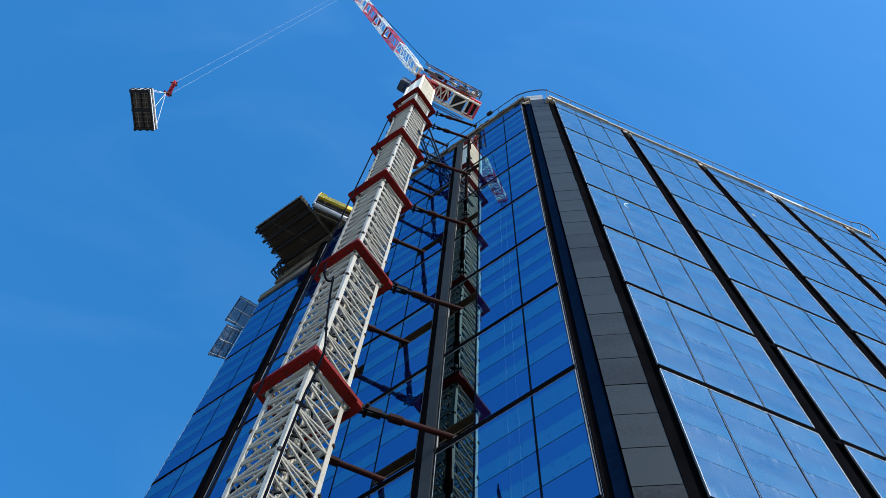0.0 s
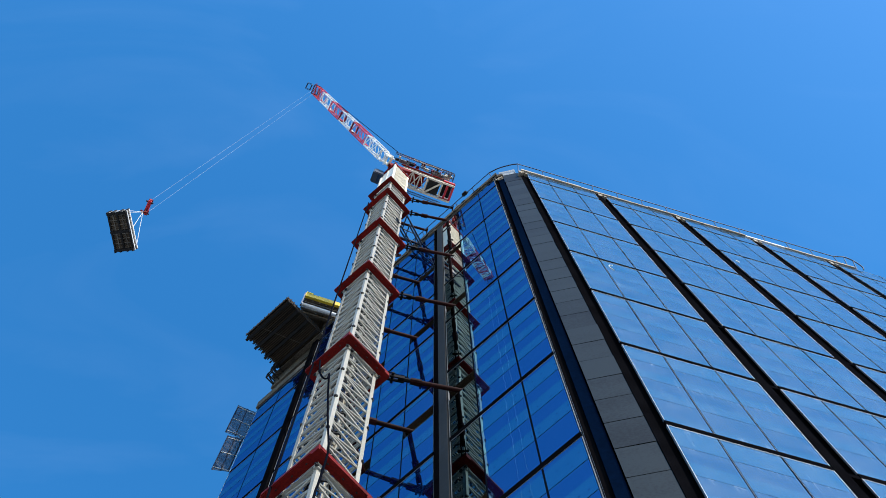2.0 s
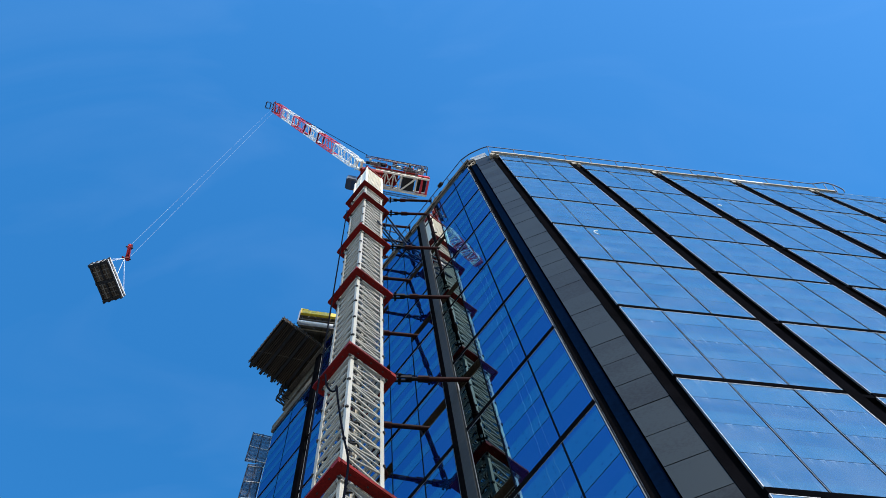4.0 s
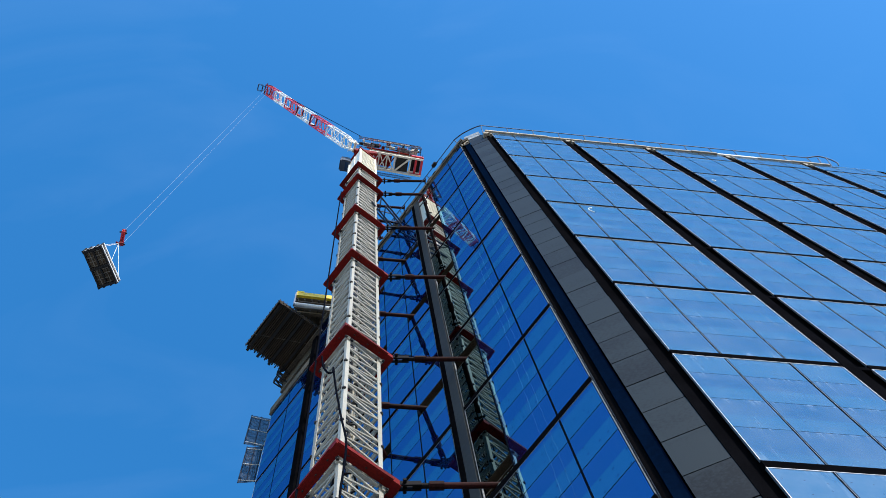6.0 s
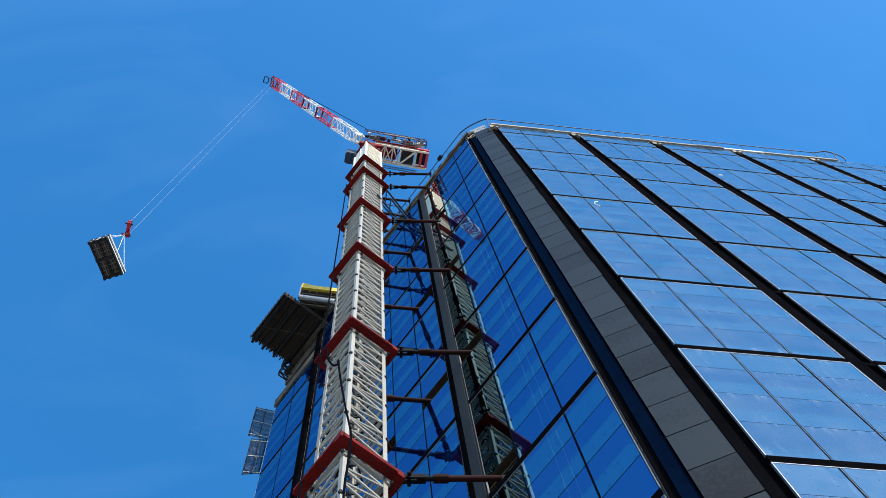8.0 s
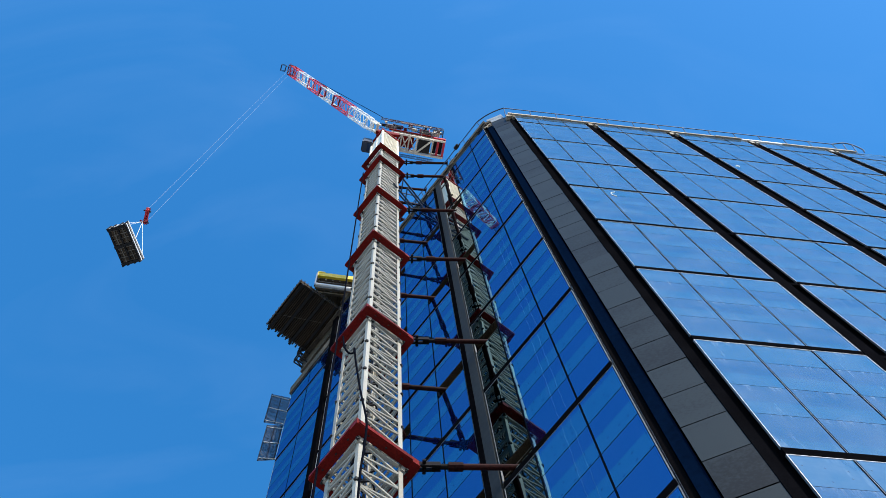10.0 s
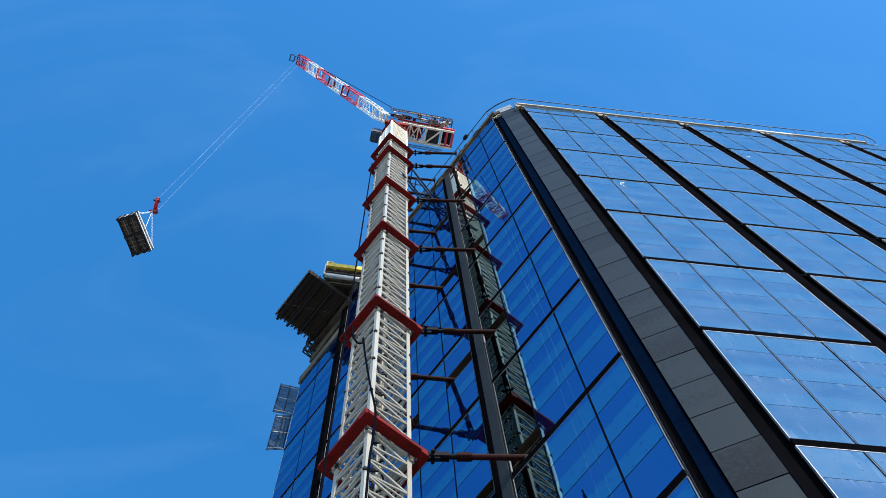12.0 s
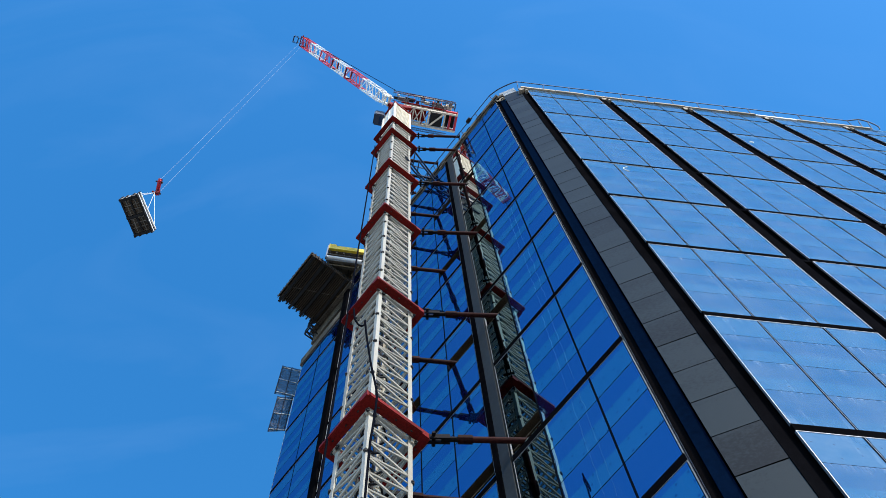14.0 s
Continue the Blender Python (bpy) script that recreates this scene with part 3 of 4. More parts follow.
bolt = bmesh.new()
beam(bolt, (-0.06, 0, 0), (0.06, 0, 0), 0.07, sides=6)
beam(bolt, (0, 0, -0.06), (0, 0, 0.06), 0.085, sides=6)
BOLT = to_mesh("bolt", bolt, M_DARK)
for s, (z0, z1) in enumerate(zip([0.0] + COLLARS, COLLARS + [HEAD0])):
    h = z1 - z0
    if h < 0.5:
        continue
    sec = new("mast_section")
    sec.parent = crane
    sec.location = (0, 0, z0)
    n = max(1, round(h / NODE))
    d = h / n
    leg = bmesh.new()
    box(leg, (-LEG - 0.05, -LEG - 0.05, 0), (-LEG + 0.085, -LEG - 0.03, h))
    box(leg, (-LEG - 0.05, -LEG - 0.03, 0), (-LEG - 0.03, -LEG + 0.085, h))
    box(leg, (-LEG - 0.03, -LEG - 0.03, 0), (-LEG + 0.03, -LEG + 0.03, h))
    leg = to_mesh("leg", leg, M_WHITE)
    e = LEG - 0.05
    rods = (((-e, -LEG, 0.03), (e, -LEG, d / 2)), ((e, -LEG, d / 2), (-e, -LEG, d - 0.03)))
    own = 2 <= s <= 4
    if own:
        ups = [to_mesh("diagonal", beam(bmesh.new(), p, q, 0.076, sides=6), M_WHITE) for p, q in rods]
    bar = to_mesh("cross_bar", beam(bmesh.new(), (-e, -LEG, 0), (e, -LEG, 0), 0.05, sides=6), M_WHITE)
    for k in range(4):
        turned("leg", leg, sec, k)
        rest = bmesh.new()
        for i in range(n):
            for j, (p, q) in enumerate(rods):
                if own:
                    turned("diagonal", ups[j], sec, k, i * d)
                else:
                    o = Vector((0, 0, i * d))
                    beam(rest, Vector(p) + o, Vector(q) + o, 0.076, sides=6)
            if i % 3 == 0:
                turned("cross_bar", bar, sec, k, i * d + 0.04)
                ob = new("bolt", BOLT)
                ob.parent = sec
                ob.matrix_basis = TURNS[k] @ Matrix.Translation((-LEG - 0.05, -LEG - 0.05, i * d + 0.1)) @ Matrix.Rotation(-math.pi / 4, 4, "Z")
        if own:
            rest.free()
        else:
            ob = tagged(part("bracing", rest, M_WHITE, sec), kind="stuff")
            ob.matrix_basis = TURNS[k]

# climbing ladder inside the mast
lad = bmesh.new()
for x in (-0.22, 0.22):
    beam(lad, (x, 0.30, 0.3), (x, 0.30, HEAD0), 0.06)
part("ladder_rail", lad, M_DARK, crane, "dark steel ladder inside the mast")
lad = bmesh.new()
for i in range(int((HEAD0 - 6) / 0.3)):
    beam(lad, (-0.22, 0.30, 6 + i * 0.3), (0.22, 0.30, 6 + i * 0.3), 0.035)
    if i % 5 == 0:
        for a, b in (((-0.22, 0.3), (-0.36, -0.05)), ((-0.36, -0.05), (0.0, -0.36)), ((0.0, -0.36), (0.36, -0.05)), ((0.36, -0.05), (0.22, 0.3))):
            beam(lad, (*a, 6 + i * 0.3), (*b, 6 + i * 0.3), 0.05)
tagged(part("ladder_rung", lad, M_DARK, crane), kind="stuff")

CO, CI = 1.014, 0.76
side = bmesh.new()
box(side, (-CO, -CO, 0), (CI, -CI, 0.26))
box(side, (-CO + 0.05, -CO - 0.03, 0.02), (CI, -CO, 0.05))
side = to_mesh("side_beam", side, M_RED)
brk = bmesh.new()
box(brk, (-LEG - 0.11, -LEG - 0.11, -0.22), (-LEG + 0.03, -LEG + 0.03, -0.002))
box(brk, (-LEG + 0.06, -LEG - 0.10, -0.10), (LEG - 0.12, -LEG + 0.0, -0.02))
brk = to_mesh("clamp_bar", brk, M_WHITE)
for z in COLLARS:
    col = new("collar")
    col.parent = crane
    col.location = (0, 0, z)
    col["label"] = "dark red steel tie-in collar"
    for k in range(4):
        turned("side_beam", side, col, k)
        turned("clamp_bar", brk, col, k)
        for x in (-0.55, 0.0, 0.5):
            ob = new("bolt", BOLT)
            ob.parent = col
            ob.matrix_basis = TURNS[k] @ Matrix.Translation((x, -0.90, -0.01)) @ Matrix.Scale(0.5, 4)
        for x in (-0.12, 0.10):
            ob = new("bolt", BOLT)
            ob.parent = col
            ob.matrix_basis = TURNS[k] @ Matrix.Translation((-LEG + x, -LEG - 0.1, -0.16))


def strut(a, b):
    """A tie strut with its eye, fork and screw sleeve near the collar."""
    s = new("tie_strut")
    s.parent = crane
    s["label"] = "dark red tubular tie strut with a screw sleeve"
    a, b = Vector(a), Vector(b)
    d = (b - a).normalized()
    q = d.cross(Vector((0, 0, 1)))
    part("tube", beam(bmesh.new(), a + d * 0.9, b, 0.17, sides=14), M_RUST, s)
    bm = bmesh.new()
    for sgn in (-1, 1):
        beam(bm, a - d * 0.25 + q * sgn * 0.07, a + d * 0.42 + q * sgn * 0.07, 0.05, 0.20)
    beam(bm, a - q * 0.2, a + q * 0.2, 0.1, sides=8)
    part("fork", bm, M_FORK, s)
    part("screw", beam(bmesh.new(), a + d * 0.2, a + d * 0.95, 0.15, sides=10), M_FORK, s)
    part("sleeve", beam(bmesh.new(), a + d * 0.62, a + d * 1.0, 0.25, sides=10), M_RUST, s)
    part("end_plate", beam(bmesh.new(), b - d * 0.06, b, 0.34, 0.42), M_RUST, s)


for z in COLLARS:
    for (cx, cy), v in (((CO, -CO), 0.59), ((CO, CO), 0.968), ((CO, CO + 0.12), 1.40)):
        e = west @ Vector((-v * U, 0.33, z + 0.13))
        strut((cx + 0.12, cy, z + 0.13), inv @ e)

# clad head of the mast
head = new("mast_head")
head.parent = crane
head["label"] = "cream sheet-clad mast head with ribs"
bm = bmesh.new()
box(bm, (-LEG - 0.02, -LEG - 0.02, HEAD0), (LEG + 0.02, LEG + 0.02, HEAD1))
part("casing", bm, M_HEAD, head)
rib = to_mesh("rib", box(bmesh.new(), (-LEG + 0.1, -LEG - 0.07, -0.035), (LEG - 0.06, -LEG - 0.021, 0.035)), M_HEAD)
for k in (0, 2):
    for i in range(16):
        turned("rib", rib, head, k, HEAD0 + (HEAD1 - HEAD0) * (i + 0.5) / 16)
for k in range(4):
    bm = bmesh.new()
    box(bm, (-LEG - 0.08, -LEG - 0.08, HEAD0), (-LEG + 0.05, -LEG + 0.05, HEAD1))
    box(bm, (-0.05, -LEG - 0.05, HEAD0), (0.03, -LEG - 0.021, HEAD1)) if k % 2 else None
    ob = part("corner_post", bm, M_HEAD, head)
    ob.matrix_basis = TURNS[k]
bm = bmesh.new()
box(bm, (-LEG - 0.12, -LEG - 0.12, HEAD1), (LEG + 0.12, LEG + 0.12, HEAD1 + 0.42))
box(bm, (-LEG - 0.05, -LEG - 0.05, HEAD1 - 0.12), (LEG + 0.05, LEG + 0.05, HEAD1))
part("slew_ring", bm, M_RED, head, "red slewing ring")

# ---- upper works, which turn as one ----
SLEW = radians(10.5)
upper = axes(MC, SLEW) @ Matrix.Translation((0, 0, 12.72 * U + EYE))
up = thing("upper_works", upper, "red and cream slewing deck with winches, mesh walkways and black ballast", "crane deck")
bm = bmesh.new()
for y in (-0.62, 0.62):
    box(bm, (-0.75, y - 0.10, -2.1), (0.95, y + 0.10, -1.2))
box(bm, (-0.7, -0.7, -2.2), (0.7, 0.7, -2.1))
part("turntable", bm, M_RED, up)
# trussed counter-jib
for y in (-0.62, 0.62):
    for z in (-0.9, 0.1):
        part("chord", beam(bmesh.new(), (0.4, y, z), (4.5, y, z), 0.13), M_TAN, up)
    for i, x in enumerate((0.6, 1.2, 1.8, 2.4)):
        part("diagonal", beam(bmesh.new(), (x, y, -0.9 if i % 2 else 0.1), (x + 0.6, y, 0.1 if i % 2 else -0.9), 0.09, sides=6), M_TAN, up)
for x in (0.6, 1.2, 1.8, 2.4):
    part("cross_bar", beam(bmesh.new(), (x, -0.62, -0.9), (x, 0.62, -0.9), 0.09), M_TAN, up)
    part("diagonal", beam(bmesh.new(), (x, -0.62, -0.9), (x + 0.6, 0.62, -0.9), 0.08, sides=6), M_TAN, up)
    part("diagonal", beam(bmesh.new(), (x, 0.62, -0.9), (x + 0.6, -0.62, -0.9), 0.08, sides=6), M_RED if x > 1.5 else M_TAN, up)
bm = bmesh.new()
box(bm, (2.52, -0.50, -1.1), (3.42, 0.46, 0.3))
bmesh.ops.bevel(bm, geom=bm.edges[:], offset=0.03, segments=1, affect="EDGES")
part("ballast", bm, M_DARK, up, "black ballast block")
for a, b in (((2.38, -0.62, -1.15), (3.56, -0.62, -1.15)), ((2.38, 0.58, -1.15), (3.56, 0.58, -1.15)), ((2.38, -0.62, -1.15), (2.38, 0.58, -1.15)), ((3.56, -0.62, -1.15), (3.56, 0.58, -1.15)), ((2.4, 0.58, -1.16), (3.5, -0.6, -1.16))):
    part("ballast_frame", beam(bmesh.new(), a, b, 0.12), M_TAN, up)
for a, b in (((3.6, -0.72, -0.6), (4.45, -0.72, -0.6)), ((3.6, 0.62, -0.6), (4.45, 0.62, -0.6)), ((4.45, -0.76, -0.6), (4.45, 0.66, -0.6)), ((4.0, -0.72, -0.6), (4.0, 0.62, -0.6))):
    part("end_frame", beam(bmesh.new(), a, b, 0.16, 0.3), M_JIBRED, up)
for x in (3.75, 4.2):
    part("winch_drum", beam(bmesh.new(), (x, -0.5, -0.35), (x, 0.45, -0.35), 0.34, sides=14), M_DARK, up)
part("side_beam", box(bmesh.new(), (0.2, -0.80, -0.35), (3.6, -0.70, -0.15)), M_RED, up)
# winch gear crowded along the deck
for x, y, z, s, mat, note in ((0.2, -0.9, 0.0, 0.3, M_STEEL, ""), (2.1, -0.95, 0.0, 0.22, M_TAN, ""), (3.75, -0.9, 0.0, 0.3, M_TAN, ""), (-0.2, -0.9, 0.1, 0.2, M_DARK, ""), (4.05, -0.2, -0.3, 0.3, M_STEEL, "")):
    bm = box(bmesh.new(), (x - s, y - s * 0.5, z), (x + s, y + s * 0.5, z + s * 1.3))
    bmesh.ops.bevel(bm, geom=bm.edges[:], offset=0.04, segments=1, affect="EDGES")
    part("gear_box", bm, mat, up)
for x, w in ((0.8, 0.32), (2.9, 0.36)):
    part("winch_drum", beam(bmesh.new(), (x - 0.3, -0.92, 0.3), (x + 0.3, -0.92, 0.3), w, sides=14), M_DARK, up)
    for s in (-0.32, 0.32):
        part("drum_flange", beam(bmesh.new(), (x + s - 0.02, -0.92, 0.3), (x + s + 0.02, -0.92, 0.3), w + 0.16, sides=14), M_JIBRED, up)
for x in (0.5, 1.6, 2.6, 3.4):
    part("outrigger", beam(bmesh.new(), (x, -0.6, -0.85), (x + 0.15, -1.30, -0.1), 0.04), M_RAIL, up)
for i in range(22):
    x, y, z = random.uniform(-0.2, 4.0), random.uniform(-1.22, -0.80), random.uniform(0.0, 0.5)
    mat = random.choice((M_STEEL, M_TAN, M_DARK, M_RED, M_RAIL, M_STEEL))
    if i % 2:
        w = random.uniform(0.3, 0.9)
        part("pipe_run", beam(bmesh.new(), (x, y, z), (min(x + w, 4.2), y + random.uniform(-0.1, 0.1), z + random.uniform(-0.1, 0.1)), random.uniform(0.06, 0.12), sides=8), mat, up)
    else:
        w, d, h = (random.uniform(0.12, 0.3) for _ in range(3))
        part("gear_box", box(bmesh.new(), (x, y - d / 2, z), (x + w, y + d / 2, z + h)), mat, up)
# decks with mesh guards
for x0, x1, y0, y1, z in ((-0.5, 4.3, -1.32, -0.72, -0.08), (1.2, 3.9, 0.68, 1.05, -0.88)):
    bm = bmesh.new()
    for i in range(int((x1 - x0) / 0.16)):
        beam(bm, (x0 + i * 0.16, y0, z), (x0 + i * 0.16, y1, z), 0.014)
    for y in (y0, (y0 + y1) / 2, y1):
        beam(bm, (x0, y, z), (x1, y, z), 0.035)
    part("walkway", bm, M_RAIL, up, "open steel grating walkway")


def guard(a, b, h, parent):
    """A mesh guard panel: frame bars and a fine wire grid."""
    a, b = Vector(a), Vector(b)
    bm = bmesh.new()
    n = max(2, int((b - a).length / 0.14))
    for i in range(n + 1):
        p = a.lerp(b, i / n)
        beam(bm, p, p + Vector((0, 0, h)), 0.010)
    for j in range(int(h / 0.16) + 1):
        o = Vector((0, 0, j * 0.16))
        beam(bm, a + o, b + o, 0.010)
    beam(bm, a + Vector((0, 0, h)), b + Vector((0, 0, h)), 0.035)
    tagged(part("mesh_guard", bm, M_RAIL, parent), kind="stuff")


for x in (-0.5, 0.7, 1.9, 3.1):
    guard((x, -1.32, -0.06), (x + 1.15, -1.32, -0.06), 1.0, up)
guard((4.3, -1.32, -0.06), (4.3, -0.72, -0.06), 1.0, up)
guard((4.55, -0.7, -0.06), (4.55, 0.85, -0.06), 1.0, up)
for x0, x1, z, mat in ((-0.3, 2.2, 0.45, M_JIBRED), (1.0, 3.4, 0.8, M_TAN), (0.2, 4.2, 1.1, M_RED)):
    part("handrail", beam(bmesh.new(), (x0, -1.25, z), (x1, -1.25, z), 0.06, sides=8), mat, up)
for x in (0.3, 1.3, 2.9, 3.9):
    part("stanchion", beam(bmesh.new(), (x, -1.3, -0.1), (x, -1.3, 1.1), 0.04), M_RAIL, up)
for x in (1.2, 2.55):
    guard((x, 1.05, -0.86), (x + 1.3, 1.05, -0.86), 1.0, up)
bm = bmesh.new()
box(bm, (0.9, -0.55, 0.15), (2.2, 0.5, 1.0))
bmesh.ops.bevel(bm, geom=bm.edges[:], offset=0.08, segments=2, affect="EDGES")
part("machine_house", bm, M_RED, up, "red winch housing")
bm = bmesh.new()
box(bm, (2.5, -1.0, 0.0), (3.5, -0.72, 0.6))
bmesh.ops.bevel(bm, geom=bm.edges[:], offset=0.06, segments=2, affect="EDGES")
part("control_box", bm, M_STEEL, up)
# driver's cab
cab = new("cab")
cab.parent = up
cab["label"] = "small dark glazed driver's cab"
cab.location = (-1.22, 0.36, -3.4)
bm = bmesh.new()
box(bm, (-0.38, -0.42, 0), (0.38, 0.42, 1.5))
bmesh.ops.bevel(bm, geom=bm.edges[:], offset=0.07, segments=2, affect="EDGES")
part("shell", bm, M_CAB, cab)
bm = bmesh.new()
box(bm, (-0.40, -0.36, 0.15), (0.34, 0.36, 1.36))
part("window", bm, M_CABGLASS, cab, "dark tinted glass")
bm = bmesh.new()
box(bm, (0.0, -0.30, -0.03), (0.36, 0.30, 0.0))
part("floor_plate", bm, M_CABGLASS, cab)
part("hanger", beam(bmesh.new(), (0.3, 0, 1.4), (0.85, -0.1, 1.9), 0.14), M_RED, cab)

# jib, hinged on the deck
ROOT = Vector((-0.27 * U, 1.885 * U, 12.45 * U + EYE))
TIP = Vector((-1.591 * U, 1.490 * U, 15.60 * U + EYE))
jib_m = look(ROOT, TIP) @ Matrix.Rotation(math.pi, 4, "X")
jib = thing("crane_jib", jib_m, "red and white lattice luffing jib raised steeply", "crane jib")
JL = (TIP - ROOT).length
JW, JD = 0.42, 0.27
jc = [(-JW, -JD), (JW, -JD), (JW, JD), (-JW, JD)]
cuts = [0, 0.06, 0.23, 0.41, 0.57, 0.72, 0.86, 0.97, 1.0]
for i, (c0, c1) in enumerate(zip(cuts, cuts[1:])):
    mat = (M_JIBWHITE, M_JIBWHITE, M_JIBRED, M_JIBWHITE, M_JIBRED, M_JIBWHITE, M_JIBRED, M_RED)[i]
    sec = new("jib_section")
    sec.parent = jib
    a, b = c0 * JL, c1 * JL
    f0, f1 = (0.55 if i == 0 else 1), 1
    for cx, cy in jc:
        part("chord", beam(bmesh.new(), (cx * f0, cy * f0, a), (cx, cy, b), 0.10, sides=8), mat, sec)
    for (xa, ya), (xb, yb) in zip(jc, jc[1:] + jc[:1]):
        bm = bmesh.new()
        n = max(1, round((b - a) / 0.7))
        for j in range(n):
            p, q = ((xa, ya), (xb, yb)) if j % 2 else ((xb, yb), (xa, ya))
            beam(bm, (*p, a + (b - a) * j / n), (*q, a + (b - a) * (j + 1) / n), 0.06, sides=6)
        beam(bm, (xa, ya, b), (xb, yb, b), 0.07)
        tagged(part("bracing", bm, mat, sec), kind="stuff")
bm = bmesh.new()
for x in (-0.34, 0.26):
    box(bm, (x, -0.30, -0.35), (x + 0.08, 0.12, 0.75))
beam(bm, (-0.4, -0.1, -0.2), (0.4, -0.1, -0.2), 0.2, sides=10)
beam(bm, (-0.3, -0.1, 0.55), (0.3, -0.1, 0.55), 0.12, sides=8)
part("foot", bm, M_HEAD, jib, "cream hinge foot with two cheek plates")
for f in (0.41, 0.57):
    bm = bmesh.new()
    for (xa, ya), (xb, yb) in zip(jc, jc[1:] + jc[:1]):
        beam(bm, (xa, ya, f * JL), (xb, yb, f * JL), 0.10)
    part("joint_frame", bm, M_RED, jib, "dark red frame at a section joint")
# rope-guide cage hung ahead of the tip
ahead = Vector((TIP.x - ROOT.x, TIP.y - ROOT.y, 0)).normalized()
across = Vector((-ahead.y, ahead.x, 0))
jib_inv = jib_m.inverted()
bm = bmesh.new()
for e in (-0.27, 0.27):
    for f in (0.5, 0.9):
        for g in (-0.3, 0.3):
            beam(bm, jib_inv @ (TIP + ahead * f + across * e + Vector((0, 0, g))), jib_inv @ (TIP + ahead * (1.40 - f) + across * e + Vector((0, 0, g))), 0.035)
        beam(bm, jib_inv @ (TIP + ahead * f + across * e + Vector((0, 0, -0.3))), jib_inv @ (TIP + ahead * f + across * e + Vector((0, 0, 0.3))), 0.035)
for f in (0.5, 0.9):
    for g in (-0.3, 0.3):
        beam(bm, jib_inv @ (TIP + ahead * f - across * 0.27 + Vector((0, 0, g))), jib_inv @ (TIP + ahead * f + across * 0.27 + Vector((0, 0, g))), 0.04)
for e in (-0.2, 0.2):
    beam(bm, jib_inv @ (TIP + across * e), jib_inv @ (TIP + ahead * 0.5 + across * e), 0.035)
part("tip_cage", bm, M_RAIL, jib, "small grey steel cage")
# rope from the upper chords back to the winch, and the axle at the tip over which the hoisting ropes run
jib_in = jib_m.to_3x3().inverted()
side = jib_in @ Vector((0.55, -0.85, 0.0))
side = Vector((side.x, side.y, 0)).normalized()
part("luffing_rope", beam(bmesh.new(), side * 0.45 + Vector((0, 0, JL * 0.72)), side * 0.95 + Vector((0, 0, -0.3)), 0.045, sides=6), M_CABLE, jib)
axle = jib_in @ Vector((0, 1, 0))
axle = Vector((axle.x, axle.y, 0)).normalized()
part("tip_axle", beam(bmesh.new(), axle * -0.6 + Vector((0, 0, JL)), axle * 0.6 + Vector((0, 0, JL)), 0.08, sides=8), M_RED, jib)

# ---- hoisted load ----
HOOK = Vector((-1.597 * U, 1.535 * U, 6.26 * U + EYE))
HB = Matrix.Translation(HOOK) @ Matrix.Rotation(radians(15), 4, "Z")
hb = thing("hook_block", HB, "red hook block on a pair of thin hoisting ropes", "hook block")
bm = bmesh.new()
box(bm, (-0.065, -0.42, 0.32), (0.065, 0.24, 0.56))
bmesh.ops.bevel(bm, geom=bm.edges[:], offset=0.05, segments=2, affect="EDGES")
part("body", bm, M_JIBRED, hb)
for y in (-0.30, 0.15):
    part("sheave", beam(bmesh.new(), (-0.07, y, 0.52), (0.07, y, 0.52), 0.22, sides=16), M_RED, hb)
    part("pin", beam(bmesh.new(), (-0.14, y, 0.42), (0.14, y, 0.42), 0.06, sides=8), M_DARK, hb)
tube("hook", [(0, 0, 0.34), (0, 0, 0.15), (0.10, 0, 0.02), (0.0, 0, -0.10), (-0.10, 0, -0.02)], 0.08, M_RED, hb)
for y, e in ((-0.36, -0.22), (0.22, 0.22)):
    part("strand", beam(bmesh.new(), (0, y, 0.5), HB.inverted() @ (jib_m @ (axle * e + Vector((0, 0, JL)))), 0.011, sides=6), M_ROPE, hb, "thin pale steel rope")
LZ = 5.70 * U + EYE
load_m = Matrix.Translation((HOOK.x + 0.14, HOOK.y + 0.02, LZ)) @ Matrix.Rotation(radians(72), 4, "Z") @ Matrix.Rotation(radians(6), 4, "X")
load = thing("formwork_crate", load_m, "dark timber crate with pale steel rims hanging on four slings", "crate")
A, B, H = 0.65, 0.32, 0.26
bm = bmesh.new()
box(bm, (-A, -B, 0.03), (A, B, H))
part("packed_board", bm, M_WOOD, load)
for i in range(3):
    x = -A + A * i
    part("bearer", box(bmesh.new(), (x - 0.045, -B - 0.03, -0.06), (x + 0.045, B + 0.03, 0.03)), M_DARK, load)
for y in (-B * 0.5, B * 0.5):
    part("lath", box(bmesh.new(), (-A, y - 0.015, 0.0), (A, y + 0.015, 0.029)), M_LATH, load, "greyed timber lath")
for i in range(8):
    x = -A + 2 * A * (i + 0.5) / 8
    part("lath", box(bmesh.new(), (x - 0.012, -B, 0.004), (x + 0.012, B, 0.0295)), M_LATH, load, "greyed timber lath")
for y in (-B, 0, B):
    part("runner", box(bmesh.new(), (-A - 0.03, y - 0.03, -0.02), (A + 0.03, y + 0.03, 0.028)), M_DARK, load)
for y in (-B - 0.02, B + 0.02):
    for z in (0.05, H):
        part("rim", beam(bmesh.new(), (-A - 0.05, y, z), (A + 0.05, y, z), 0.055), M_JIBWHITE, load, "pale steel rim")
for x in (-A - 0.02, A + 0.02):
    for z in (0.05, H):
        part("rim", beam(bmesh.new(), (x, -B, z), (x, B, z), 0.05), M_JIBWHITE, load, "pale steel rim")
    for y in (-B, -B * 0.4, B * 0.4, B):
        part("stake", beam(bmesh.new(), (x * 1.03, y, -0.08), (x * 1.03, y, H + 0.06), 0.055), M_DARK, load)
